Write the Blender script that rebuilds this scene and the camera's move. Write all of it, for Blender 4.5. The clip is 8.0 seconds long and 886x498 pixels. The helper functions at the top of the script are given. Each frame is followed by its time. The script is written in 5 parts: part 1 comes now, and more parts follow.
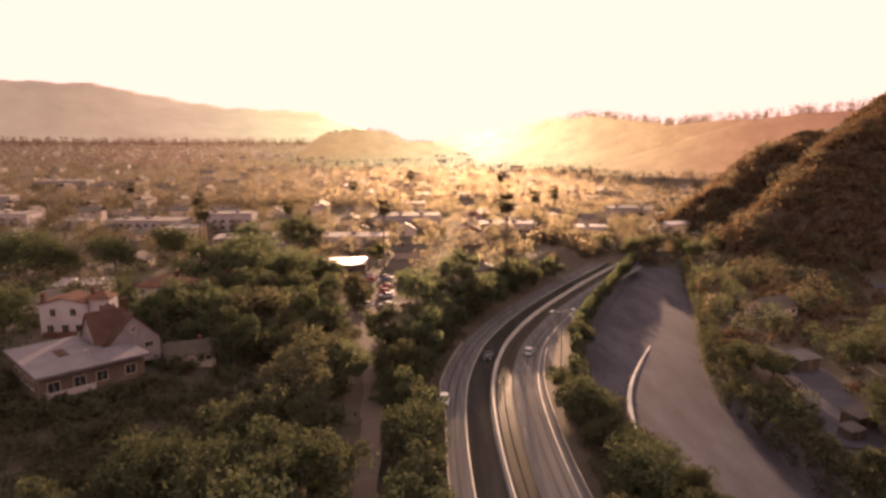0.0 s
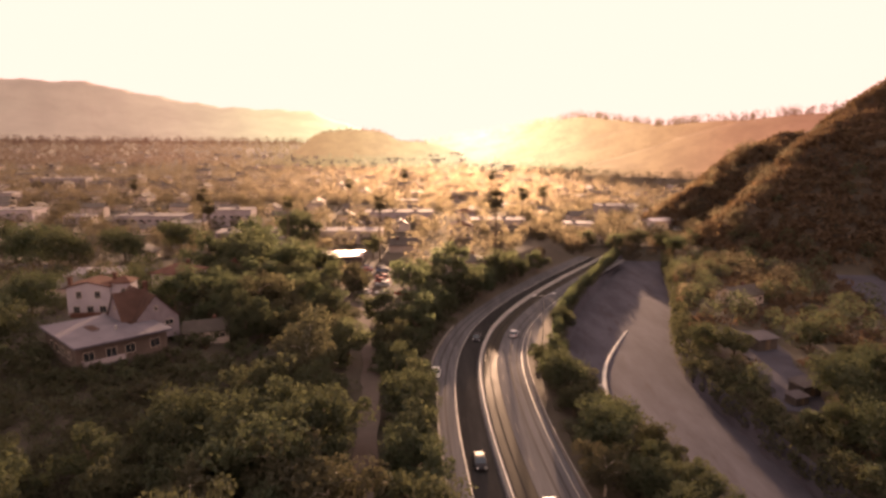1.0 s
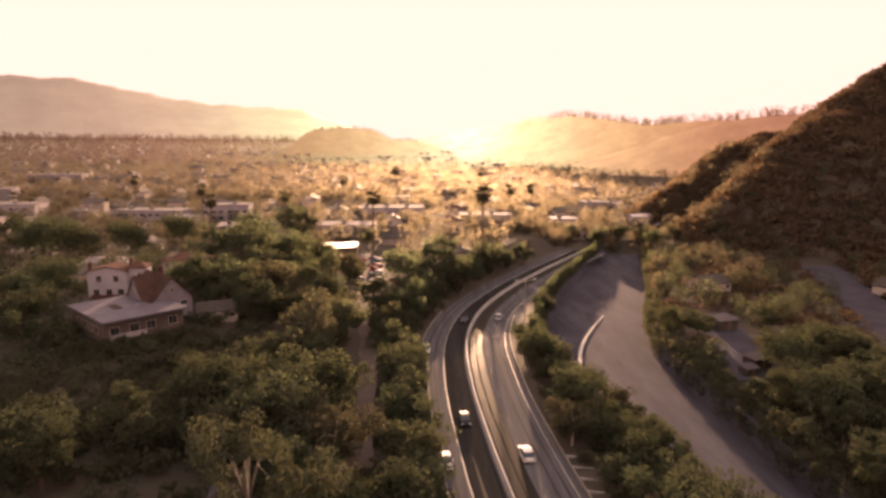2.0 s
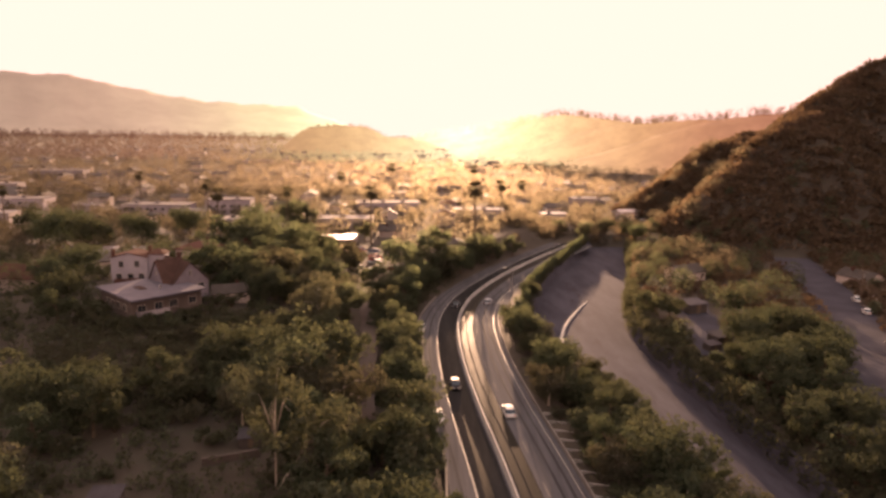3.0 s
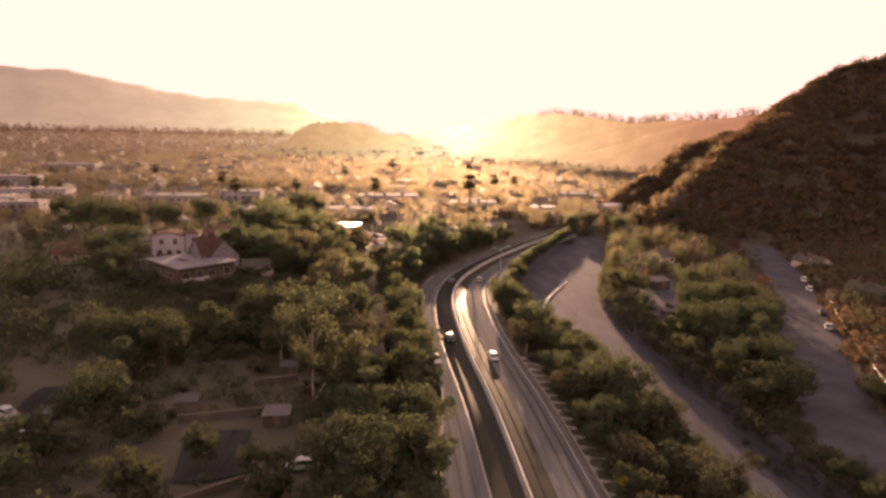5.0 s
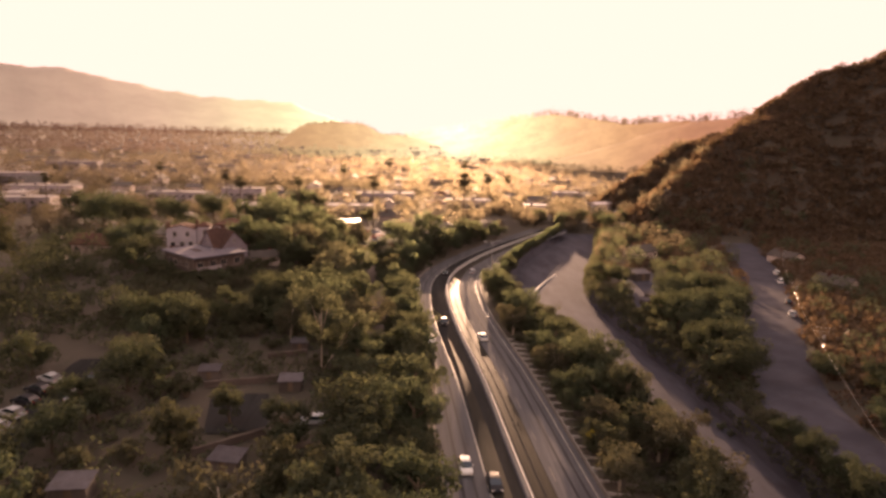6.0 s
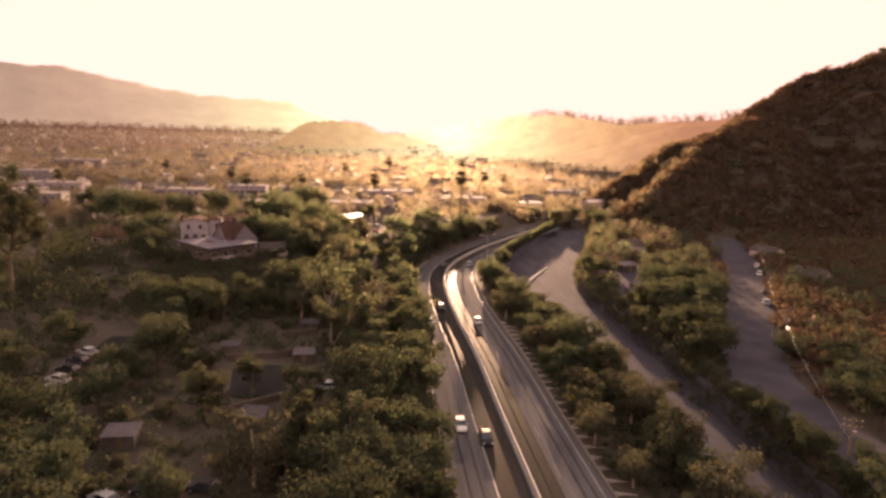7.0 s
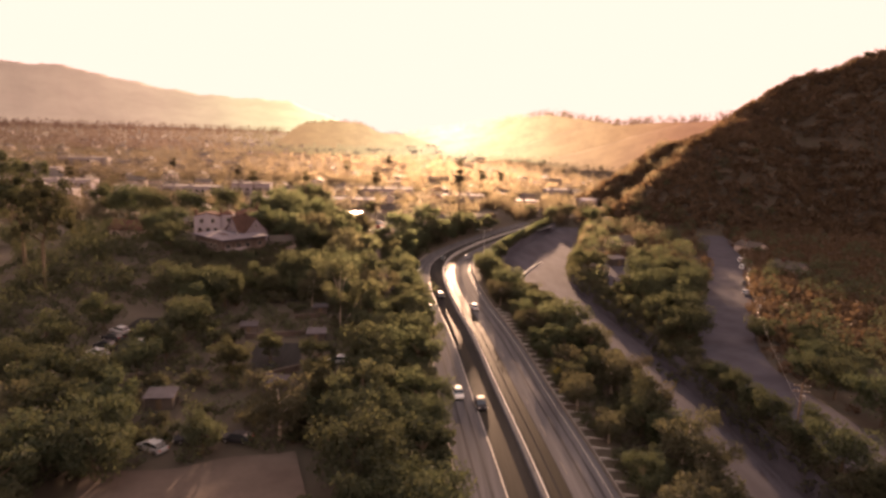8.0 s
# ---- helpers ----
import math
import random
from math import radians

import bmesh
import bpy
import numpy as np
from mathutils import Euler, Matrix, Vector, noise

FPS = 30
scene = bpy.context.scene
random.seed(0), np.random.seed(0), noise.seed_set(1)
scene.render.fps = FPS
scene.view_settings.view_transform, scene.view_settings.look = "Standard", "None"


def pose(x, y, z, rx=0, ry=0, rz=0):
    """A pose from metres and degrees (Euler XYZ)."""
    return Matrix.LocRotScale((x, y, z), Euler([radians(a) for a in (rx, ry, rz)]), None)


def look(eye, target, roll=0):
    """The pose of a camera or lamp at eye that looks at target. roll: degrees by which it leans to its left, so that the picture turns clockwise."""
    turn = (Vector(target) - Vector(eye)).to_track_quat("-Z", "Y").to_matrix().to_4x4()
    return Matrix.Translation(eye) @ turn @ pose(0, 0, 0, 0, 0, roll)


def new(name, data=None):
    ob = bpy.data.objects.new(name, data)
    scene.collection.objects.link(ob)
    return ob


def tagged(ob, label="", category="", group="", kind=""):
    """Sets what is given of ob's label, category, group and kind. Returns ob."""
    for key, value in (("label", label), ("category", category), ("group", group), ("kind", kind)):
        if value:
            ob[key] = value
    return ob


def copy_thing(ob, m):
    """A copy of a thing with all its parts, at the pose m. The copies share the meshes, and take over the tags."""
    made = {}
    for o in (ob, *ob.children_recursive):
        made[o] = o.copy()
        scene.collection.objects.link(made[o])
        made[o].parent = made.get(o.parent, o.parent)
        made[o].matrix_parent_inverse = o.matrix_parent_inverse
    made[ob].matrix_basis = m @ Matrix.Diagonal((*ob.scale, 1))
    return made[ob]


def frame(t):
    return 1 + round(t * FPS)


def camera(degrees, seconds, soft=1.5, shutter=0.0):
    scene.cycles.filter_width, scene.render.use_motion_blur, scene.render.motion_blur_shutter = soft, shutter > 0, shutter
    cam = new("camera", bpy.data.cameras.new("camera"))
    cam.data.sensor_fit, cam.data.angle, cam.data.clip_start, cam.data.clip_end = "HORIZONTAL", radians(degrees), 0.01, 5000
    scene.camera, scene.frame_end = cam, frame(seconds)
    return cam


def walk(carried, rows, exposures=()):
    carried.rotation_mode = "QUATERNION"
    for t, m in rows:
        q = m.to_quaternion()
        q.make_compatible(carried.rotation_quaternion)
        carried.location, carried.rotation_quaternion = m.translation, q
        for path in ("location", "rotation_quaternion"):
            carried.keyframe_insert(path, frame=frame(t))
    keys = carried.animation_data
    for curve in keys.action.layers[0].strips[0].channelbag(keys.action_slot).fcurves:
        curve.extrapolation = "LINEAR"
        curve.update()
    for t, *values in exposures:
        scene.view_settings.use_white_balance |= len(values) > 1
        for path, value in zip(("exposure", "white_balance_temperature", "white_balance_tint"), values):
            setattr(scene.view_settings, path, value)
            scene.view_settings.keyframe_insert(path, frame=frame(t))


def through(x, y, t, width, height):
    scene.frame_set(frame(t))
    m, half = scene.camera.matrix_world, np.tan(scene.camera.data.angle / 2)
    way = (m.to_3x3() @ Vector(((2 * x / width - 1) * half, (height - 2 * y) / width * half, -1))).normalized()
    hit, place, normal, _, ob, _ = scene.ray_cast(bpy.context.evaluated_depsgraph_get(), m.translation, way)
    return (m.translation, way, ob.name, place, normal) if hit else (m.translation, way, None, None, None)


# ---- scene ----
cam = camera(69.1, 8.0, soft=3.0, shutter=0.5)
METRES, EYE, TILT, LEAN, TURN = 106.0, 47.0, -9.7, 0.3, 0.0
ROWS = [
    (0.0, 0.0, 0.0, 0.0, 0.0, 0.0, -0.0),
    (0.5, 0.0011, -0.0605, -0.0103, -0.23, -0.01, -0.06),
    (1.0, 0.0022, -0.1205, -0.0224, -0.61, -0.01, -0.11),
    (1.5, 0.0025, -0.18, -0.034, -1.05, -0.05, -0.16),
    (3.0, 0.0015, -0.3788, -0.0672, -1.9, -0.32, -0.34),
    (3.5, -0.0008, -0.4369, -0.0788, -1.98, -0.39, -0.42),
    (4.0, -0.0038, -0.4955, -0.0905, -2.0, -0.46, -0.48),
    (4.5, -0.0064, -0.5551, -0.1012, -2.04, -0.49, -0.59),
    (6.0, -0.0098, -0.7467, -0.1302, -2.56, -0.5, -0.96),
    (6.5, -0.012, -0.8058, -0.1412, -2.68, -0.51, -1.02),
    (7.0, -0.0152, -0.8652, -0.1513, -2.75, -0.53, -1.1),
    (7.5, -0.0195, -0.9259, -0.1606, -2.82, -0.56, -1.18),
    (8.0, -0.0237, -0.9844, -0.171, -2.91, -0.55, -1.27),
]
walk(cam, [(t, pose(0, 0, EYE, TILT, LEAN, TURN) @ pose(METRES * x, METRES * y, METRES * z, 90 + pitch, roll, yaw)) for t, x, y, z, yaw, pitch, roll in ROWS],
     exposures=[(0.0, 1.5, 8200, 39), (8.0, 1.5, 8200, 39)])

# ---- light: a low sun straight ahead, in a warm hazy sky ----
SUN_EL, SUN_AZ = 7.5, 3.5          # degrees above the horizon, degrees to the right of +y
world = bpy.data.worlds.new("world")
scene.world = world
world.use_nodes = True
wn, wl = world.node_tree.nodes, world.node_tree.links
wn.clear()
sky = wn.new("ShaderNodeTexSky")
sky.sky_type = "NISHITA"
sky.sun_disc = False
sky.sun_elevation = radians(SUN_EL)
sky.sun_rotation = radians(SUN_AZ)
sky.air_density, sky.dust_density, sky.ozone_density = 1.0, 6.0, 1.0
back = wn.new("ShaderNodeBackground")
back.inputs["Strength"].default_value = 0.42
wout = wn.new("ShaderNodeOutputWorld")
haze = wn.new("ShaderNodeHueSaturation")      # thin haze pales the sky
haze.inputs["Saturation"].default_value = 0.6
wl.new(sky.outputs["Color"], haze.inputs["Color"])
even = wn.new("ShaderNodeMix")                # and evens it out to a pale cream where it is brightest
even.data_type, even.blend_type = "RGBA", "DARKEN"
even.inputs[0].default_value = 1.0
even.inputs[7].default_value = (1.14, 0.88, 0.8, 1)
wl.new(haze.outputs["Color"], even.inputs[6])
wl.new(even.outputs[2], back.inputs["Color"])
wl.new(back.outputs["Background"], wout.inputs["Surface"])

sun = new("sun", bpy.data.lights.new("sun", "SUN"))
sun.data.energy, sun.data.angle, sun.data.color = 4.4, radians(0.6), (1.0, 0.77, 0.51)
sa, se = radians(SUN_AZ), radians(SUN_EL)
sun.matrix_world = look((0, 0, 300), Vector((0, 0, 300)) - Vector((math.sin(sa) * math.cos(se), math.cos(sa) * math.cos(se), math.sin(se))))


# ---- materials ----
def nodes_of(name):
    m = bpy.data.materials.new(name)
    m.use_nodes = True
    nt = m.node_tree
    nt.nodes.clear()
    out = nt.nodes.new("ShaderNodeOutputMaterial")
    return m, nt.nodes, nt.links, out


def mixed(n, l, fac, a, b, blend="MIX"):
    x = n.new("ShaderNodeMix")
    x.data_type, x.blend_type = "RGBA", blend
    for sock, v in ((x.inputs[0], fac), (x.inputs[6], a), (x.inputs[7], b)):
        if isinstance(v, bpy.types.NodeSocket):
            l.new(v, sock)
        elif isinstance(v, (int, float)):
            sock.default_value = v
        else:
            sock.default_value = (*v, 1)
    return x.outputs[2]


def noise_of(n, l, co, scale, detail=4, rough=0.6, lo=0.35, hi=0.65):
    t = n.new("ShaderNodeTexNoise")
    t.inputs["Scale"].default_value, t.inputs["Detail"].default_value, t.inputs["Roughness"].default_value = scale, detail, rough
    l.new(co, t.inputs["Vector"])
    r = n.new("ShaderNodeMapRange")
    r.inputs["From Min"].default_value, r.inputs["From Max"].default_value = lo, hi
    l.new(t.outputs["Fac"], r.inputs["Value"])
    return r.outputs["Result"]


def surface(name, a, b, big=0.1, fine=3.0, rough=0.8, metal=0.0, bump=0.2, stain=None, obj=False, sheen=0.0, spread=0.0, spec=0.15, along=1.0):
    """Two colours mixed by coarse and fine noise, with fine relief; spread: how much objects differ from one another."""
    m, n, l, out = nodes_of(name)
    if obj:
        co = n.new("ShaderNodeTexCoord").outputs["Object"]
    else:
        co = n.new("ShaderNodeNewGeometry").outputs["Position"]
    if along != 1.0:                # marks drawn out along the way that wheels and water go
        sq = n.new("ShaderNodeVectorMath")
        sq.operation = "MULTIPLY"
        sq.inputs[1].default_value = (1.0, along, 1.0)
        l.new(co, sq.inputs[0])
        co = sq.outputs["Vector"]
    f1, f2 = noise_of(n, l, co, big), noise_of(n, l, co, fine, 6, 0.7, 0.25, 0.75)
    c = mixed(n, l, f1, a, b)
    dark = tuple(v * 0.7 for v in a)
    c = mixed(n, l, f2, mixed(n, l, 0.5, c, dark), c)
    if stain:
        c = mixed(n, l, noise_of(n, l, co, big * 2.7, 5, 0.7, 0.55, 0.7), c, stain)
    if spread:
        info = n.new("ShaderNodeObjectInfo")
        hsv = n.new("ShaderNodeHueSaturation")
        r = n.new("ShaderNodeMapRange")
        r.inputs["To Min"].default_value, r.inputs["To Max"].default_value = 1 - spread, 1 + spread
        l.new(info.outputs["Random"], r.inputs["Value"])
        l.new(r.outputs["Result"], hsv.inputs["Value"])
        l.new(c, hsv.inputs["Color"])
        c = hsv.outputs["Color"]
    p = n.new("ShaderNodeBsdfPrincipled")
    l.new(c, p.inputs["Base Color"])
    rr = n.new("ShaderNodeMapRange")
    rr.inputs["To Min"].default_value, rr.inputs["To Max"].default_value = max(rough - 0.12, 0.02), min(rough + 0.1, 1)
    l.new(f2, rr.inputs["Value"])
    l.new(rr.outputs["Result"], p.inputs["Roughness"])
    p.inputs["Metallic"].default_value = metal
    p.inputs["Specular IOR Level"].default_value = spec
    if sheen:
        p.inputs["Sheen Weight"].default_value, p.inputs["Sheen Roughness"].default_value = sheen, 0.45
        p.inputs["Sheen Tint"].default_value = (1.0, 0.9, 0.75, 1)
    if bump:
        bp = n.new("ShaderNodeBump")
        bp.inputs["Strength"].default_value, bp.inputs["Distance"].default_value = bump, 0.05
        l.new(f2, bp.inputs["Height"])
        l.new(bp.outputs["Normal"], p.inputs["Normal"])
    l.new(p.outputs["BSDF"], out.inputs["Surface"])
    return m


def leafy(name, a, b, through=0.35, gloss=0.005, forward=0.25):
    """Leaves: thin, letting part of the light through; they differ from clump to clump and from tree to tree."""
    m, n, l, out = nodes_of(name)
    geo = n.new("ShaderNodeNewGeometry")
    info = n.new("ShaderNodeObjectInfo")
    c = mixed(n, l, geo.outputs["Random Per Island"], a, b)
    hsv = n.new("ShaderNodeHueSaturation")
    r = n.new("ShaderNodeMapRange")
    r.inputs["To Min"].default_value, r.inputs["To Max"].default_value = 0.78, 1.24
    l.new(info.outputs["Random"], r.inputs["Value"])
    l.new(r.outputs["Result"], hsv.inputs["Value"])
    h = n.new("ShaderNodeMapRange")
    h.inputs["To Min"].default_value, h.inputs["To Max"].default_value = 0.475, 0.515
    l.new(info.outputs["Random"], h.inputs["Value"])
    l.new(h.outputs["Result"], hsv.inputs["Hue"])
    l.new(c, hsv.inputs["Color"])
    d, t, g = n.new("ShaderNodeBsdfDiffuse"), n.new("ShaderNodeBsdfTranslucent"), n.new("ShaderNodeBsdfGlossy")
    l.new(hsv.outputs["Color"], d.inputs["Color"])
    warm = mixed(n, l, 1.0, hsv.outputs["Color"], (1.6, 1.5, 1.15), "MULTIPLY")
    l.new(warm, t.inputs["Color"])
    g.inputs["Roughness"].default_value = 0.45
    f = n.new("ShaderNodeBsdfRefraction")      # light that goes on nearly straight through thin leaves
    f.inputs["Roughness"].default_value, f.inputs["IOR"].default_value = 0.9, 1.33
    l.new(warm, f.inputs["Color"])
    m1, m2, m3 = n.new("ShaderNodeMixShader"), n.new("ShaderNodeMixShader"), n.new("ShaderNodeMixShader")
    m1.inputs[0].default_value, m2.inputs[0].default_value, m3.inputs[0].default_value = through, gloss, forward
    l.new(d.outputs[0], m1.inputs[1]), l.new(t.outputs[0], m1.inputs[2])
    l.new(m1.outputs[0], m3.inputs[1]), l.new(f.outputs[0], m3.inputs[2])
    l.new(m3.outputs[0], m2.inputs[1]), l.new(g.outputs[0], m2.inputs[2])
    l.new(m2.outputs[0], out.inputs["Surface"])
    return m


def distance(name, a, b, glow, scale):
    """A backdrop of far hills with patches of scrub; haze is painted on as emission, stronger the nearer it lies to the
    sun.
    """
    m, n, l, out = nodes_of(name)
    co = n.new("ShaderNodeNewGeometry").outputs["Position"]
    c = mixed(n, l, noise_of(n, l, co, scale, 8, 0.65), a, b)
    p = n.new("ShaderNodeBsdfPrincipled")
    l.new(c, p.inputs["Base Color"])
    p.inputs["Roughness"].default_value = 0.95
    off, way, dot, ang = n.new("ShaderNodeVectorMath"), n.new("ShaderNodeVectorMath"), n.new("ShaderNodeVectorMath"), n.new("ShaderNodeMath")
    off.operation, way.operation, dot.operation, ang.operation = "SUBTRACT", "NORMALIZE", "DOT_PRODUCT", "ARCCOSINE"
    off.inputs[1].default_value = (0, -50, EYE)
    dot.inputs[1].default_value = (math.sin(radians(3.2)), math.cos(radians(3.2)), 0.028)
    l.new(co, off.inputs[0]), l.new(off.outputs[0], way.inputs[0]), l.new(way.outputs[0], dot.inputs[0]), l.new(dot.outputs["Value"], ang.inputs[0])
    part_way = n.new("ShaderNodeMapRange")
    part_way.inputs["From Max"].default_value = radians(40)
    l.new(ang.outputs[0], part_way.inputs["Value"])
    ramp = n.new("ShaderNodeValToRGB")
    # haze colours by degrees from the sun, put into the emission
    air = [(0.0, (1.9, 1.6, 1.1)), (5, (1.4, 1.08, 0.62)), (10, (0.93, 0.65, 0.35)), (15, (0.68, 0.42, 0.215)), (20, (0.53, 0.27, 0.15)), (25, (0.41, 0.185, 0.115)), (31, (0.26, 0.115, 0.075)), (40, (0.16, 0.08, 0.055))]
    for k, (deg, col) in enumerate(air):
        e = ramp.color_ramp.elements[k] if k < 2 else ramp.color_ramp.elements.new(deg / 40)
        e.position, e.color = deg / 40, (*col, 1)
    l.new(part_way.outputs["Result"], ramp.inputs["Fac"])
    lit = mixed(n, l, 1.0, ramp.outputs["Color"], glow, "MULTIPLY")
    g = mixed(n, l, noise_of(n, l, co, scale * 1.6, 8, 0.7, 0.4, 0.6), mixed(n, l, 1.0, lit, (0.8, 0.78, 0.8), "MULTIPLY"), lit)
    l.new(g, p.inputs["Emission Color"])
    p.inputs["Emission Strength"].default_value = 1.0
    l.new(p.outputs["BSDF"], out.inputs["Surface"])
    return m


def glassy(name, tint=(0.02, 0.025, 0.03), rough=0.06):
    m, n, l, out = nodes_of(name)
    p = n.new("ShaderNodeBsdfPrincipled")
    p.inputs["Base Color"].default_value = (*tint, 1)
    p.inputs["Roughness"].default_value = rough
    p.inputs["Specular IOR Level"].default_value = 0.8
    l.new(p.outputs["BSDF"], out.inputs["Surface"])
    return m


M_GROUND = surface("dry_ground", (0.046, 0.039, 0.031), (0.074, 0.06, 0.047), 0.06, 0.9, 0.95, bump=0.6, stain=(0.038, 0.04, 0.026), sheen=0.05)
M_DIRT = surface("pale_dirt", (0.08, 0.06, 0.052), (0.12, 0.093, 0.08), 0.15, 2.0, 0.95, bump=0.4)
M_ASPHALT = surface("worn_asphalt", (0.027, 0.026, 0.026), (0.042, 0.04, 0.04), 0.5, along=0.08, fine=4.0, rough=0.9, spec=0.0, bump=0.06, stain=(0.034, 0.032, 0.032))
M_POLISHED = surface("polished_asphalt", (0.034, 0.031, 0.026), (0.048, 0.043, 0.036), 0.5, along=0.06, fine=4.0, rough=0.5, spec=0.003, bump=0.05, stain=(0.03, 0.027, 0.024))
M_TRACK = surface("oily_concrete", (0.045, 0.043, 0.046), (0.075, 0.072, 0.076), 0.8, 3.0, 0.8, along=0.05, bump=0.1, spec=0.01)
M_STREET = surface("grey_street", (0.043, 0.041, 0.053), (0.068, 0.065, 0.082), 0.15, 3.0, 0.85, bump=0.12, stain=(0.047, 0.041, 0.048), spec=0.08)
M_CONCRETE = surface("road_concrete", (0.082, 0.08, 0.086), (0.13, 0.126, 0.134), 0.9, 3.0, 0.9, along=0.03, bump=0.12, stain=(0.062, 0.06, 0.064), spec=0.01)
M_BED = surface("channel_concrete", (0.049, 0.047, 0.059), (0.086, 0.082, 0.101), 0.16, 1.5, 0.92, bump=0.15, along=0.22, stain=(0.044, 0.038, 0.044), spec=0.05)
M_BARRIER = surface("barrier_concrete", (0.36, 0.34, 0.32), (0.47, 0.445, 0.415), 0.2, 3.0, 0.7, bump=0.1, stain=(0.27, 0.25, 0.235))
M_EDGE = surface("stained_concrete", (0.17, 0.155, 0.14), (0.24, 0.215, 0.195), 0.3, 3.0, 0.8, bump=0.1, stain=(0.12, 0.105, 0.095), along=0.2)
M_PAINT = surface("road_paint", (0.3, 0.28, 0.25), (0.42, 0.39, 0.34), 0.4, 5.0, 0.6, bump=0.05)
M_BARK = surface("bark", (0.1, 0.075, 0.05), (0.17, 0.13, 0.095), 0.6, 7.0, 0.9, bump=0.6, obj=True)
M_PALEBARK = surface("pale_bark", (0.34, 0.28, 0.22), (0.45, 0.39, 0.32), 0.5, 5.0, 0.85, bump=0.4, obj=True)
M_LEAF = leafy("broad_leaves", (0.053, 0.067, 0.045), (0.076, 0.089, 0.058), forward=0.3)
M_LEAF2 = leafy("olive_leaves", (0.062, 0.071, 0.048), (0.087, 0.096, 0.064), forward=0.3)
M_SCRUB = leafy("scrub_leaves", (0.078, 0.054, 0.04), (0.115, 0.08, 0.056), 0.35, 0.01, 0.2)
M_DRYLEAF = leafy("dry_leaves", (0.064, 0.066, 0.047), (0.089, 0.088, 0.062))
M_PALM = leafy("palm_leaves", (0.08, 0.075, 0.045), (0.11, 0.1, 0.06), 0.3, 0.004, 0.12)
# haze put into mid-distance leaves: paler colour, more light let through
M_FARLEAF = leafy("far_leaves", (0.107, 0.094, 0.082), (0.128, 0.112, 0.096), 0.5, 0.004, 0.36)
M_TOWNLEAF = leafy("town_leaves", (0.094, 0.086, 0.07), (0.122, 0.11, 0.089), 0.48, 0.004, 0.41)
M_WHITE = surface("white_stucco", (0.33, 0.305, 0.34), (0.41, 0.38, 0.415), 0.3, 6.0, 0.85, bump=0.15, obj=True, stain=(0.25, 0.23, 0.25))
# grey stucco again, darker and bluer: shade painted into the wall colour
M_SHADEWALL = surface("shaded_stucco", (0.17, 0.148, 0.17), (0.23, 0.2, 0.225), 0.3, 5.0, 0.85, bump=0.15, obj=True, stain=(0.13, 0.11, 0.12))
M_CREAM = surface("cream_stucco", (0.42, 0.35, 0.31), (0.52, 0.45, 0.4), 0.3, 6.0, 0.85, bump=0.15, obj=True, spread=0.25)
M_TILE = surface("clay_tile", (0.08, 0.042, 0.033), (0.12, 0.062, 0.05), 0.5, 5.0, 0.85, spec=0.03, bump=0.5, obj=True, spread=0.2)
M_SHINGLE = surface("shingle", (0.065, 0.055, 0.05), (0.11, 0.093, 0.083), 0.4, 4.0, 0.75, bump=0.5, obj=True, spread=0.35)
M_GREYROOF = surface("grey_roofing", (0.15, 0.13, 0.13), (0.21, 0.185, 0.185), 0.25, 3.0, 0.88, spec=0.12, bump=0.15, obj=True, spread=0.35, stain=(0.15, 0.13, 0.125))
M_DARKROOF = surface("dark_shingle", (0.05, 0.027, 0.022), (0.085, 0.046, 0.037), 0.5, 5.0, 0.85, bump=0.5, obj=True)
M_SHEDROOF = surface("weathered_sheet", (0.06, 0.054, 0.062), (0.1, 0.09, 0.1), 0.4, 4.0, 0.8, bump=0.2, obj=True, stain=(0.05, 0.04, 0.04), spread=0.3)
M_GREYWALL = surface("grey_stucco", (0.29, 0.25, 0.265), (0.38, 0.335, 0.35), 0.3, 5.0, 0.85, bump=0.15, obj=True, stain=(0.21, 0.18, 0.18), spread=0.2)
M_BROWNWALL = surface("brown_stucco", (0.085, 0.067, 0.06), (0.13, 0.103, 0.09), 0.4, 5.0, 0.85, bump=0.2, obj=True, stain=(0.1, 0.08, 0.068))
M_FLATROOF = surface("white_roofing", (0.1, 0.092, 0.112), (0.14, 0.128, 0.152), 0.25, 3.0, 0.6, bump=0.15, obj=True, stain=(0.075, 0.067, 0.08), spec=0.12)
M_SHEETMETAL = surface("sheet_metal", (0.5, 0.5, 0.5), (0.62, 0.6, 0.58), 0.4, 4.0, 0.35, 0.9, 0.15, obj=True)
M_TRIM = surface("trim_paint", (0.35, 0.3, 0.26), (0.44, 0.38, 0.33), 0.5, 6.0, 0.6, bump=0.05, obj=True)
M_STEEL = surface("galvanised_steel", (0.4, 0.4, 0.4), (0.52, 0.51, 0.5), 0.6, 6.0, 0.4, 0.9, 0.05, obj=True)
M_POLE = surface("pole_timber", (0.12, 0.085, 0.06), (0.2, 0.15, 0.11), 0.6, 7.0, 0.9, bump=0.4, obj=True)
M_GLASS = glassy("window_glass")
M_YELLOW = surface("sign_yellow", (0.3, 0.25, 0.04), (0.38, 0.31, 0.055), 0.8, 6.0, 0.5, bump=0.02, obj=True)
M_RUBBER = surface("rubber", (0.02, 0.02, 0.02), (0.035, 0.033, 0.03), 1.0, 9.0, 0.85, bump=0.1, obj=True)
M_RIM = surface("wheel_rim", (0.45, 0.45, 0.45), (0.55, 0.55, 0.55), 2.0, 9.0, 0.3, 0.9, 0.0, obj=True)
M_LAMP = glassy("lamp_lens", (0.6, 0.58, 0.55), 0.1)
M_TAIL = glassy("tail_lens", (0.35, 0.02, 0.015), 0.15)
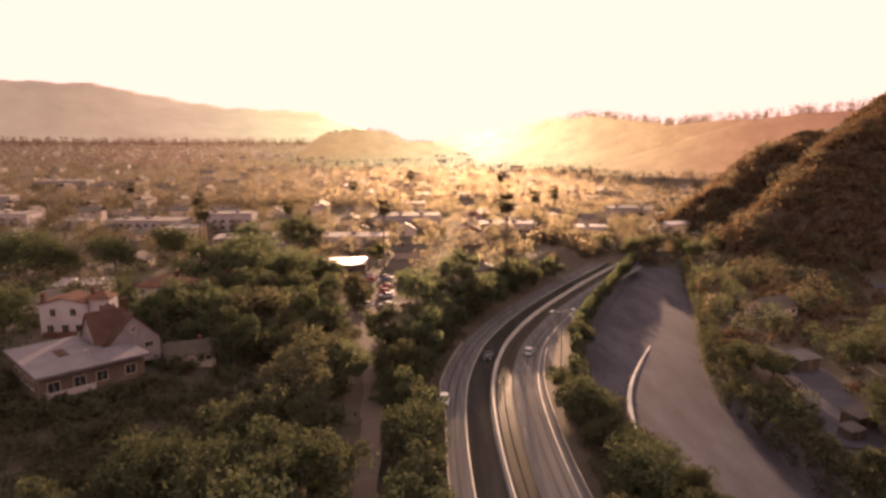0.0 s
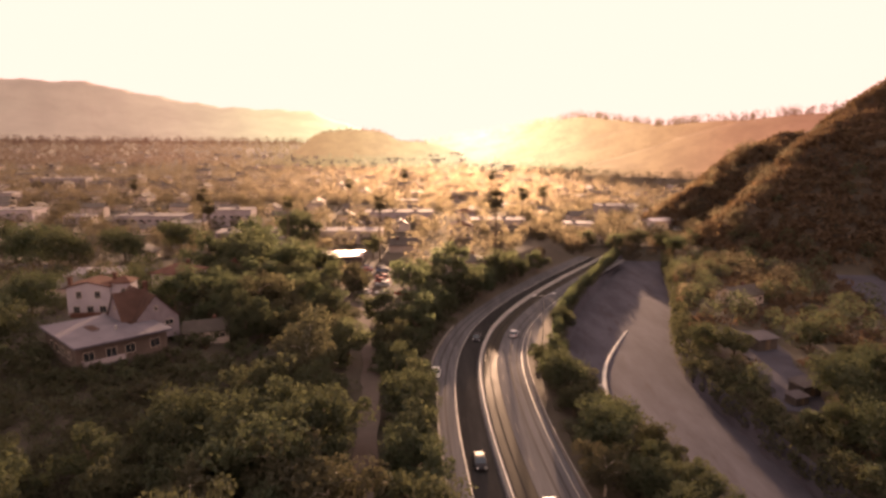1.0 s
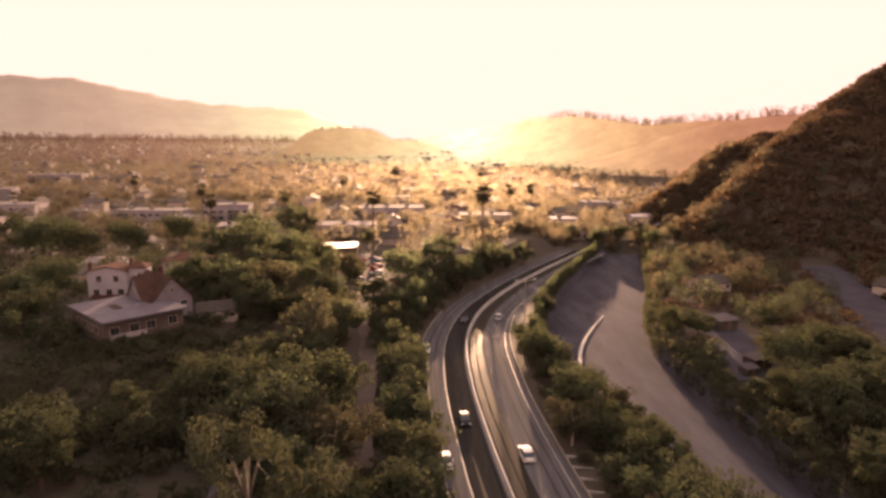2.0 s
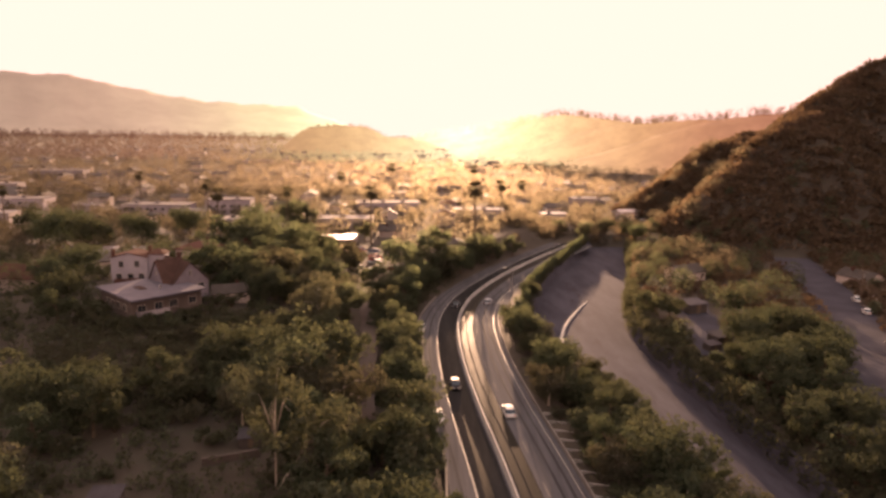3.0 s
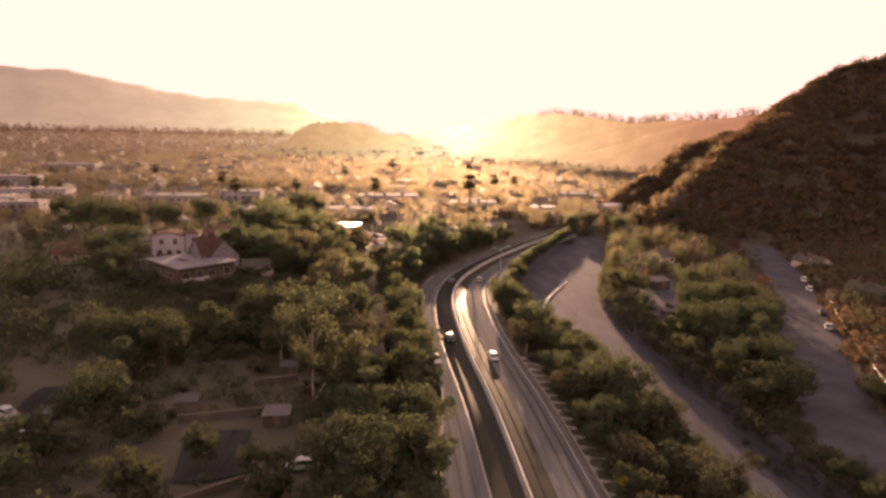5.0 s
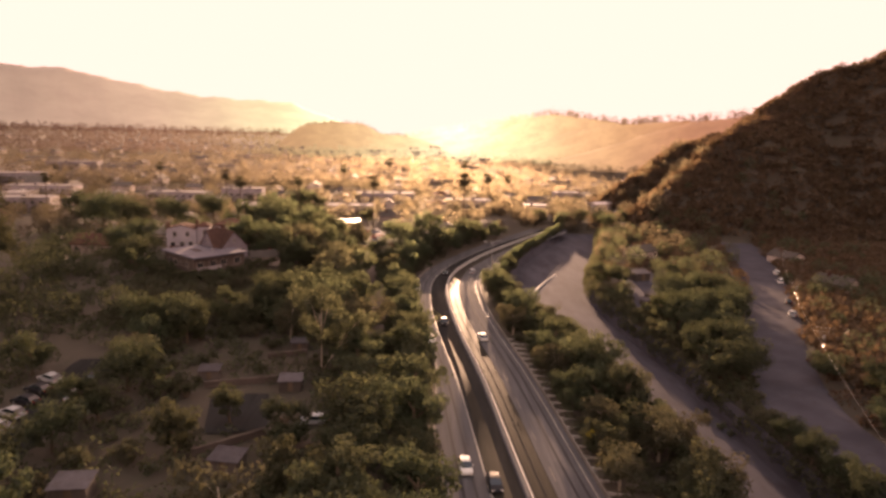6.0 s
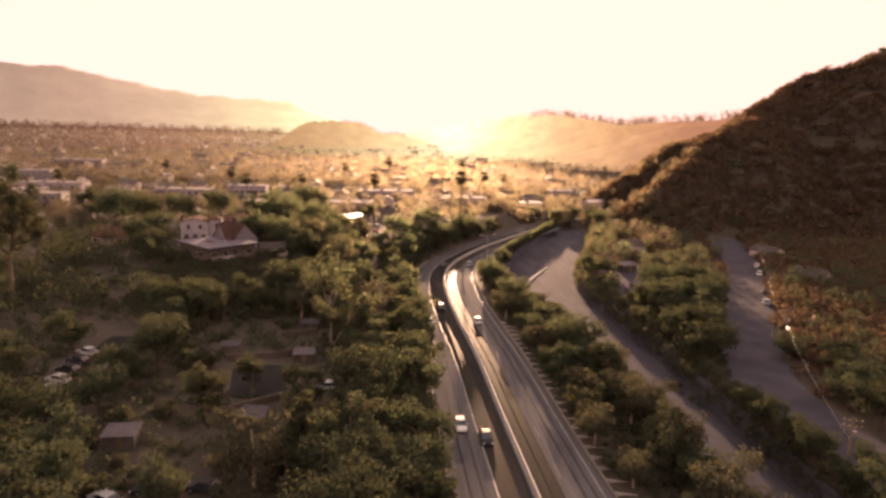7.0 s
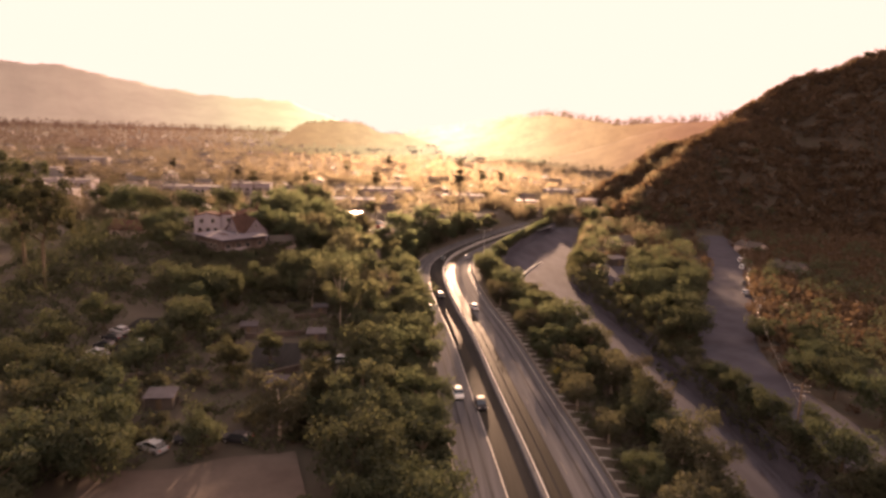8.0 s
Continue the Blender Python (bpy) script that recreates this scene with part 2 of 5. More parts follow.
SCRUB_A, SCRUB_B = (0.02, 0.016, 0.01), (0.045, 0.034, 0.022)
# third colour: strength of the painted haze, lower for trees in silhouette
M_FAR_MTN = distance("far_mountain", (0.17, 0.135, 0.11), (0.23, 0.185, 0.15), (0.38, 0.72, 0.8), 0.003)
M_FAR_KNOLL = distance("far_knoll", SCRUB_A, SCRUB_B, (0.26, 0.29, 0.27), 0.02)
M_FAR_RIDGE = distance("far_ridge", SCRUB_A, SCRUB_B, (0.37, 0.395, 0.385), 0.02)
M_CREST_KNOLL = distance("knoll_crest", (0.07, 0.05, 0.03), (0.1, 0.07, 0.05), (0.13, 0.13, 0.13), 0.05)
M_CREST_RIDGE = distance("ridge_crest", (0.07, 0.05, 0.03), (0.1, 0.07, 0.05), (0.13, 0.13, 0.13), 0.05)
M_FAR_WOODS = distance("haze_glow_woods", (0.06, 0.05, 0.03), (0.1, 0.08, 0.045), (0.24, 0.31, 0.31), 0.05)
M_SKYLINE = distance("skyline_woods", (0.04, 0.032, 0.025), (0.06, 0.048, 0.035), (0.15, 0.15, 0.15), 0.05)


# ---- mesh helpers ----
class Geo:
    """Vertices and faces of one mesh in the making."""

    def __init__(self):
        self.v, self.f = [], []

    def add(self, verts, faces):
        k = len(self.v)
        self.v += [tuple(p) for p in verts]
        self.f += [tuple(i + k for i in q) for q in faces]
        return self

    def box(self, x0, x1, y0, y1, z0, z1, bevel=0.0):
        b = min(bevel, (x1 - x0) / 3, (y1 - y0) / 3)
        if not b:
            v = [(x, y, z) for z in (z0, z1) for x, y in ((x0, y0), (x1, y0), (x1, y1), (x0, y1))]
            return self.add(v, [(3, 2, 1, 0), (4, 5, 6, 7), (0, 1, 5, 4), (1, 2, 6, 5), (2, 3, 7, 6), (3, 0, 4, 7)])
        ring = lambda e: [(x0 + e, y0 + e), (x1 - e, y0 + e), (x1 - e, y1 - e), (x0 + e, y1 - e)]
        v = [(x, y, z) for z, e in ((z0, 0), (z1 - b, 0), (z1, b)) for x, y in ring(e)]
        f = [(3, 2, 1, 0), (8, 9, 10, 11)]
        for k in (0, 4):
            f += [(k + i, k + (i + 1) % 4, k + 4 + (i + 1) % 4, k + 4 + i) for i in range(4)]
        return self.add(v, f)

    def tube(self, path, radii, sides=7):
        path = [Vector(p) for p in path]
        rings = []
        for i, p in enumerate(path):
            t = (path[min(i + 1, len(path) - 1)] - path[max(i - 1, 0)]).normalized()
            a = t.cross(Vector((0.31, 0.95, 0.05))).normalized()
            b = t.cross(a)
            rings.append([p + (a * math.cos(2 * math.pi * k / sides) + b * math.sin(2 * math.pi * k / sides)) * radii[i] for k in range(sides)])
        f = []
        for i in range(len(path) - 1):
            f += [(i * sides + k, i * sides + (k + 1) % sides, (i + 1) * sides + (k + 1) % sides, (i + 1) * sides + k) for k in range(sides)]
        n = len(path) - 1
        f += [tuple(range(sides))[::-1], tuple(n * sides + k for k in range(sides))]
        return self.add([p for r in rings for p in r], f)

    def loft(self, sections):
        """Closed rings of equal length, capped at both ends."""
        n = len(sections[0])
        f = []
        for i in range(len(sections) - 1):
            f += [(i * n + k, i * n + (k + 1) % n, (i + 1) * n + (k + 1) % n, (i + 1) * n + k) for k in range(n)]
        m = len(sections) - 1
        f += [tuple(range(n))[::-1], tuple(m * n + k for k in range(n))]
        return self.add([p for s in sections for p in s], f)

    def strip(self, left, right):
        """A ribbon between two rows of points."""
        n = len(left)
        return self.add(list(left) + list(right), [(i, n + i, n + i + 1, i + 1) for i in range(n - 1)])

    def mesh(self, name):
        me = bpy.data.meshes.new(name)
        me.from_pydata(self.v, [], self.f)
        me.validate()
        return me


def part(name, geo, material, parent=None, label="", smooth=False):
    me = geo if isinstance(geo, bpy.types.Mesh) else geo.mesh(name)
    if not me.materials:
        me.materials.append(material)
    if smooth:
        me.polygons.foreach_set("use_smooth", np.ones(len(me.polygons), bool))
    ob = new(name, me)
    ob.parent = parent
    if label:
        ob["label"] = label
    return ob


def grid_mesh(name, X, Y, Z):
    ny, nx = X.shape
    v = np.stack([X, Y, Z], -1).reshape(-1, 3)
    i = (np.arange(ny - 1)[:, None] * nx + np.arange(nx - 1)[None]).reshape(-1)
    f = np.stack([i, i + 1, i + nx + 1, i + nx], 1)
    me = bpy.data.meshes.new(name)
    me.from_pydata(v, [], f)
    me.polygons.foreach_set("use_smooth", np.ones(len(me.polygons), bool))
    return me


def cards(name, pts, size, rng, upright=0.0):
    """Leaves: one small three-cornered blade at each point, turned at random."""
    n = len(pts)
    a = rng.normal(size=(n, 3))
    a[:, 2] *= 1 - upright
    a /= np.linalg.norm(a, axis=1, keepdims=True)
    b = np.cross(a, rng.normal(size=(n, 3)))
    b /= np.linalg.norm(b, axis=1, keepdims=True)
    s = (size * rng.uniform(0.6, 1.4, n))[:, None]
    v = np.stack([pts - a * s, pts + a * s * 0.8 + b * s * 0.62, pts + a * s * 0.8 - b * s * 0.62], 1).reshape(-1, 3)
    me = bpy.data.meshes.new(name)
    me.from_pydata(v, [], np.arange(3 * n).reshape(-1, 3))
    return me


# ---- the plan: road, channel, streets and land ----
def S(v):
    v = np.clip(v, 0, 1)
    return v * v * (3 - 2 * v)


BAR = [(-400, 16), (-60, 16.2), (-29, 15.7), (-14, 15.0), (4, 14.0), (15, 13.5), (27, 13.0), (42, 12.1), (62, 10.2), (83, 8.8), (100, 8.5), (116, 9.1), (131, 10.8), (150, 14.6), (167, 20.5), (185, 29), (215, 46), (260, 74)]
CH_L = [(-400, 50), (-20, 45), (20, 45), (60, 42.5), (87, 39), (97, 36), (106, 32), (119, 29.5), (154, 36), (181, 45), (221, 63), (245, 74), (300, 98)]
CH_R = [(-400, 62), (-20, 57), (50, 57.5), (108, 55), (122, 55), (143, 60), (160, 66), (188, 76), (244, 92), (300, 114)]
ST = [(-400, 170), (-60, 84), (-25, 70.5), (-10, 68.3), (20, 68), (35, 72), (60, 83), (80, 94), (100, 104.5), (145, 125.6), (200, 146), (260, 160)]


def smooth_at(knots):
    ys = np.arange(-400, 301, 2.0)
    xs = np.interp(ys, [k[0] for k in knots], [k[1] for k in knots])
    k = np.hanning(15)
    xs = np.convolve(np.pad(xs, 7, mode="edge"), k / k.sum(), "valid")
    return lambda y: np.interp(y, ys, xs)


bar_x, ch_l, ch_r, st_x = smooth_at(BAR), smooth_at(CH_L), smooth_at(CH_R), smooth_at(ST)
BED, STREET = -6.0, -1.2


def road_z(y):
    return -3.0 * S((np.asarray(y, float) - 95) / 75)


CREST = [(160, 262, 34), (188, 275, 54), (229, 313, 72), (245, 319, 77.5), (262, 323, 83.5), (272, 310, 94.5), (286, 300, 101), (310, 282, 102), (345, 230, 104), (420, 120, 112), (520, -60, 112)]
SPUR = [(150, 335, 22), (189, 364, 42), (250, 435, 49), (313, 507, 57), (420, 600, 70)]


def lump(x, y, k):
    return np.sin(x * 0.021 * k + 1.3 * np.sin(y * 0.017 * k)) * np.cos(y * 0.019 * k + 0.7) + 0.5 * np.sin(x * 0.053 * k + y * 0.047 * k)


def land(x, y):
    """The height of the bare land."""
    x, y = np.asarray(x, float), np.asarray(y, float)
    yc = np.clip(y, -400, 300)
    d = x - bar_x(yc)
    zr = road_z(y)
    left = 3.0 + 6.8 * np.exp(-((x + 76) / 42) ** 2 - ((y - 120) / 48) ** 2) + 0.35 * lump(x, y, 2)
    right = -1.4 + 0.3 * lump(x, y, 2)
    z = np.where(d < 0, zr + (left - zr) * S((-d - 13.5) / 12), zr + (right - zr) * S((d - 12) / 8))
    near = S((-y + 272) / 10)
    onst = S((10 - np.abs(x - st_x(yc))) / 4.0) * near
    z = z + (STREET - 0.25 - z) * onst
    inside = np.minimum(x - ch_l(yc), ch_r(yc) - x)
    z = z + (BED - 0.6 - z) * S((inside + 3.0) / 2.6) * near
    # the steep hill beside the street
    best = np.full(np.broadcast(x, y).shape, 0.0)
    for line in (CREST, SPUR):
        for (xa, ya, za), (xb, yb, zb) in zip(line, line[1:]):
            t = np.clip(((x - xa) * (xb - xa) + (y - ya) * (yb - ya)) / ((xb - xa) ** 2 + (yb - ya) ** 2), 0, 1)
            q = np.hypot(x - xa - t * (xb - xa), y - ya - t * (yb - ya))
            h = za + t * (zb - za)
            best = np.maximum(best, h * (1 - S(q / (h * 0.95 + 24))))
    z = z + best * (1 + 0.03 * lump(x, y, 3)) + 1.2 * S(best / 20) * lump(x, y, 5)
    # the plain climbs slowly towards the far side
    r = np.hypot(x, y)
    z = z + 26 * S((r - 450) / 1900) + 10 * S((-x - 500) / 900) * S((y - 400) / 800) + 1.5 * S((r - 400) / 300) * lump(x, y, 0.3)
    return z


def axis(marks):
    out = [marks[0][0]]
    for (a, step), (b, _) in zip(marks, marks[1:]):
        k = max(1, round((b - a) / step))
        out += list(np.linspace(a, b, k + 1)[1:])
    return np.array(out)


gx = axis([(-4200, 250), (-1500, 60), (-600, 20), (-160, 6), (-60, 3), (0, 1.5), (160, 5), (420, 15), (900, 60), (1800, 250), (4200, 1)])
gy = axis([(-900, 60), (-200, 8), (-100, 3), (260, 6), (480, 15), (900, 30), (1500, 100), (3000, 250), (4400, 1)])
X, Y = np.meshgrid(gx, gy)
D = X - bar_x(np.clip(Y, -400, 300))
Z = land(X, Y) - 0.35 * S((12.5 - np.abs(D + 0.5)) / 1.5) * (Y < 262)
tagged(part("ground", grid_mesh("ground", X, Y, Z), M_GROUND), "dry brown land with patches of scrub and weeds", "ground", kind="structure")

# far mountain range and the ridges before it
RIDGES = []


def ridge(name, material, dist, knots, depth, label, wob, foot):
    az = np.linspace(knots[0][0], knots[-1][0], 160)
    el = np.interp(az, [k[0] for k in knots], [k[1] for k in knots])
    rng = np.random.default_rng(len(name))
    crag = sum(np.sin(az * f + rng.uniform(0, 6)) / f for f in (2.1, 4.7, 9.3, 17.0, 29.0)) * wob
    top = EYE + dist * np.tan(np.radians(el + crag))
    rows = np.linspace(0, 1, 14)
    A = np.radians(np.broadcast_to(az, (14, 160)))
    Rr = dist - depth * (1 - rows[:, None]) * (1 + 0.03 * np.sin(az * 3.1)[None] * (1 - rows[:, None]))
    Zz = foot + (top[None] - foot) * (rows[:, None] ** 1.25) * (1 + 0.06 * np.sin(az * 5 + rows[:, None] * 4) * (1 - rows[:, None]))
    RIDGES.append((material, dist, az, top))
    # a back slope, so that it is a body and not a sheet
    A, Rr = np.vstack([A, A[-1:]]), np.vstack([Rr, Rr[-1:] + depth * 0.5])
    Zz = np.vstack([Zz, np.full((1, 160), foot - 20.0)])
    return tagged(part(name, grid_mesh(name, Rr * np.sin(A), Rr * np.cos(A), Zz), material), label, "hill", kind="structure")


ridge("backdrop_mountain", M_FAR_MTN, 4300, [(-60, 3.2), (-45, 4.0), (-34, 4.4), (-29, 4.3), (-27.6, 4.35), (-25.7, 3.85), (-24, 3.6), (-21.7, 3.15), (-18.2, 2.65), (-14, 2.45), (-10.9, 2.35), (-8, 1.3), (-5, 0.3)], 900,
      "mauve mountain range far behind the plain, haze painted as glow", 0.12, 15)
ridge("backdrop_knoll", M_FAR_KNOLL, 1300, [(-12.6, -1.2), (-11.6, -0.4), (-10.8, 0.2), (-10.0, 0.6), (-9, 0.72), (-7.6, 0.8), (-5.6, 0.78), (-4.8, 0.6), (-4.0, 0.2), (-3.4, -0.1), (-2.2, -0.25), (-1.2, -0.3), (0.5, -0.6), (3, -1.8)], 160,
      "flat-topped scrubby knoll with haze painted as glow", 0.06, 0)
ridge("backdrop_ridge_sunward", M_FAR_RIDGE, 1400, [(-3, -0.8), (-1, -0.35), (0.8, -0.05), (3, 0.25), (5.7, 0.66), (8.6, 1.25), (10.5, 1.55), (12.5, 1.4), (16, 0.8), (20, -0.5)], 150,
      "scrub-covered ridge glowing with painted haze", 0.04, -4)
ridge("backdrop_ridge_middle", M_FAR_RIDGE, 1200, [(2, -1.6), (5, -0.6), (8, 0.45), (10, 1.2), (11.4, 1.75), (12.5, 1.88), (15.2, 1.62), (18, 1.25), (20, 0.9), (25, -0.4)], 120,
      "scrub-covered ridge with haze painted as glow", 0.04, -4)
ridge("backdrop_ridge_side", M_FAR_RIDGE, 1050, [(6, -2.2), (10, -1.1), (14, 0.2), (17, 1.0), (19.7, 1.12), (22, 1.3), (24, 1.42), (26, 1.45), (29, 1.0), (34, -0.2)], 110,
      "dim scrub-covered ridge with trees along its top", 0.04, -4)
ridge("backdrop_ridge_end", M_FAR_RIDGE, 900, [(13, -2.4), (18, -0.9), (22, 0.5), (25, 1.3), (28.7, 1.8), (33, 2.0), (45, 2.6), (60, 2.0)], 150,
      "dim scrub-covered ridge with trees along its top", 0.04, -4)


def outer(ys):
    """The left edge of the motorway, which narrows past the lane that joins."""
    return np.interp(ys, [-20, 18, 45, 104, 118], [-11.2, -10.8, -8.0, -8.2, -10.2])


def ribbon(y0, y1, a, b, z, step=3.0, along=bar_x):
    ys = np.arange(y0, y1 + 0.1, step)
    xs = along(ys)
    zz = road_z(ys) + z if along is bar_x else np.full(len(ys), z)
    slope = np.gradient(xs, ys)
    k = 1 / np.sqrt(1 + slope ** 2)
    pt = lambda o: [(float(x), float(y), float(h)) for x, y, h in zip(xs + (o(ys) if callable(o) else o) * k, ys - (o(ys) if callable(o) else o) * k * slope, zz)]
    return pt(a), pt(b)


Y0, Y1 = -190, 255
g = Geo().strip(*ribbon(Y0, Y1, outer, 10.0, 0.0))
road = tagged(part("road", g, M_CONCRETE), "worn pale concrete motorway with darker inner lanes", "road", kind="structure")
part("asphalt_lane", Geo().strip(*ribbon(Y0, Y1, -4.8, -0.6, 0.012)), M_ASPHALT, road, "dark asphalt inner lane")
part("asphalt_lane", Geo().strip(*ribbon(Y0, Y1, 0.6, 3.7, 0.012)), M_ASPHALT, road, "dark asphalt inner lane")
# smooth strips laid along the sun's glint in the camera's view; the left tapers
for a, b in ((lambda q: np.interp(q, [10, 62], [-4.7, -3.3]), lambda q: np.interp(q, [10, 62], [-2.3, -3.2])), (0.8, 2.0), (2.25, 3.6)):
    part("polished_track", Geo().strip(*ribbon(Y0, 62 if callable(a) else Y1, a, b, 0.016)), M_POLISHED, road, "smooth asphalt strip shaped to the sun glint in view")
for o in (-5.0, 9.0):
    part("lane_line", Geo().strip(*ribbon(Y0, Y1, o - 0.07, o + 0.07, 0.018)), M_PAINT, road, "worn white painted line")

for k in range(-16, 21):
    part("lane_dash", Geo().strip(*ribbon(12.0 * k, 12.0 * k + 3.6, 4.45, 4.55, 0.02, 1.2)), M_EDGE, road)

for o in (-8.6, -6.9, 6.4, 7.9):
    part("tyre_track", Geo().strip(*ribbon(Y0, Y1, o - 0.2, o + 0.2, 0.02)), M_TRACK, road, "dark oily wheel track")
# the slip road that widens the outer bend, up to the hedge on the channel's lip
ys = np.arange(128, 255.1, 3.0)
inner = bar_x(ys) + 9.9 * np.sqrt(1 + np.gradient(bar_x(ys), ys) ** 2)
lip = np.maximum(ch_l(ys) - 4.4, inner + 0.05)
lip = inner + (lip - inner) * S((ys - 126) / 26)
zz = road_z(ys) + 0.004
slip = part("slip_road", Geo().strip(list(zip(inner, ys, zz)), list(zip(lip, ys, zz))), M_CONCRETE)
tagged(slip, "worn concrete slip road beside the motorway's bend", "road", kind="structure")
# median barrier: a sloping concrete wall
def profile_wall(y0, y1, off, prof, along=bar_x, base=0.0):
    rows = [ribbon(y0, y1, (lambda q, o=o: off(q) + o) if callable(off) else off + o, 0, base + z, along=along)[0] for o, z in prof]
    return Geo().loft([[r[i] for r in rows] for i in range(len(rows[0]))])


prof = [(-0.32, 0), (-0.3, 0.12), (-0.16, 0.35), (-0.1, 0.92), (0.1, 0.92), (0.16, 0.35), (0.3, 0.12), (0.32, 0)]
tagged(part("median_barrier", profile_wall(Y0, Y1, 0, prof), M_BARRIER), "pale concrete median barrier between the carriageways", "barrier", kind="structure")
prof = [(-0.15, -0.5), (-0.13, 0.5), (0.13, 0.5), (0.15, -0.5)]
tagged(part("edge_wall", profile_wall(-190, 150, 10.2, prof), M_EDGE), "low concrete wall along the motorway edge", "wall", kind="structure")
tagged(part("edge_wall", profile_wall(-190, 150, lambda q: outer(q) - 0.2, prof), M_EDGE), "low concrete wall along the motorway edge", "wall", kind="structure")

# flood channel: flat bed and sloping concrete walls
ys = np.arange(-190, 267, 3.0)
L, R = ch_l(ys), ch_r(ys)
z = np.full(len(ys), BED)
chan = tagged(part("flood_channel", Geo().strip(list(zip(L, ys, z)), list(zip(R, ys, z))), M_BED), "wide pale concrete flood channel bed, stained", "channel", kind="structure")
part("channel_wall", Geo().strip(list(zip(L - 3.2, ys, z + 4.4)), list(zip(L, ys, z))), M_BED, chan)
part("channel_wall", Geo().strip(list(zip(R, ys, z)), list(zip(R + 1.0, ys, z + 4.4))), M_BED, chan)

# the streets
def street(y0, y1, w, name, along, z):
    a, b = ribbon(y0, y1, -w, w, z, along=along)
    return tagged(part(name, Geo().strip(a, b), M_STREET), "pale grey asphalt side street", "street", kind="structure")


street(-150, 250, 6.8, "street", st_x, STREET)


# ---- flat grounds: path, lots, overpass, channel walls ----
def flat_strip(name, pts, half, material, label, category, lift=0.12, room=0.8):
    """A strip laid on the land along a few points."""
    fine = []
    for (xa, ya), (xb, yb) in zip(pts, pts[1:]):
        k = max(2, int(math.hypot(xb - xa, yb - ya) / 2))
        fine += [(xa + (xb - xa) * i / k, ya + (yb - ya) * i / k) for i in range(k)]
    fine.append(pts[-1])
    left, right = [], []
    for i, (x, y) in enumerate(fine):
        a, b = fine[max(i - 1, 0)], fine[min(i + 1, len(fine) - 1)]
        n = math.hypot(b[0] - a[0], b[1] - a[1])
        nx, ny = (b[1] - a[1]) / n, -(b[0] - a[0]) / n
        w = half * (1 + (0.12 if half < 10 else 0.03) * math.sin(i * 0.9))
        z = float(max(land(x - nx * w, y - ny * w), land(x + nx * w, y + ny * w), land(x, y))) + lift
        left.append((x - nx * w, y - ny * w, z))
        right.append((x + nx * w, y + ny * w, z))
    KEEP_OFF.extend((x, y, half + room) for x, y in fine)
    return tagged(part(name, Geo().strip(left, right), material), label, category, kind="structure")


KEEP_OFF = [(-36, 203, 6), (-30, 199, 5), (-43, 202, 5)]      # round places that plants leave free: x, y, radius
TREE_OFF = [(-52, 83, 9), (-45, 72, 9), (-36, 80, 8), (-56, 70, 8), (-30, 92, 5), (-72, 112, 5)]   # open slope: brush alone
TREE_OFF += [(x, y, 9) for x, y in ((-42, -10), (-42, 4), (-41, 18), (-40, 32), (-38, 44), (-30, -12), (-29, 2), (-28, 16), (-27, 30), (-27, 44), (-19, -4), (-20, 10), (-20, 24))]   # yards with few trees
flat_strip("dirt_path", [(-34, 186), (-28, 168), (-18, 139), (-13.5, 115), (-11.5, 95), (-10, 72), (-9, 55)], 1.7, M_DIRT, "pale trodden dirt track through the trees", "path")
flat_strip("parking_lot", [(-12, 146), (-13, 175), (-16, 205)], 7.5, M_DIRT, "dusty pale parking lot full of cars", "parking lot", 0.3)
flat_strip("dirt_lot", [(-38, -47), (-13, -39.5)], 17.5, M_DIRT, "bare dirt lot between trees", "lot", 0.3)
flat_strip("back_street", [(-60, 38), (-59.4, 24), (-58, 12), (-57, 1)], 3.6, M_ASPHALT, "shaded asphalt back street with parked cars", "street", room=3.2)
flat_strip("side_lot", [(66.5, 94), (70, 108), (74, 124), (79, 142)], 4.6, M_STREET, "small paved lot between channel and trees", "lot", 0.25)
flat_strip("cross_street", [(-160, 215), (-90, 196), (-30, 186), (-2, 187)], 5.0, M_STREET, "asphalt cross street", "street", 0.2)
flat_strip("yard", [(-33, 15), (-24, 17)], 6.5, M_ASPHALT, "shaded paved yard between garden walls", "yard")

# low curved wall on the channel's apron
pts = [(34.7, 105), (35.2, 111), (36.2, 117.8), (37.7, 124.3), (40, 131.4), (43.2, 139.2), (47, 147.2), (50.1, 153.5), (53.2, 159.4)]
g = Geo()
secs = []
for i, (x, y) in enumerate(pts):
    a, b = pts[max(i - 1, 0)], pts[min(i + 1, len(pts) - 1)]
    n = math.hypot(b[0] - a[0], b[1] - a[1])
    nx, ny = (b[1] - a[1]) / n, -(b[0] - a[0]) / n
    w, h = (0.12, 0.5) if i < 2 else (0.42 - 0.05 * (i - 2), 0.7 - 0.09 * (i - 2))
    secs.append([(x + nx * o, y + ny * o, BED + z) for o, z in ((-0.16 - w, 0), (-w, h), (w, h), (0.16 + w, 0))])
tagged(part("apron_wall", g.loft(secs), M_BARRIER), "low curved pale concrete wall on the channel floor", "wall", kind="structure")
tagged(part("apron_wall", Geo().loft([[(x - 0.1, y - 0.3, BED), (x + 0.1, y + 0.3, BED), (x + 0.1, y + 0.2, BED + 0.55), (x - 0.1, y - 0.2, BED + 0.55)] for x, y in ((31.2, 120.2), (33.2, 119), (36.0, 118.2))]), M_BARRIER), "short concrete spur wall on the channel floor", "wall", kind="structure")

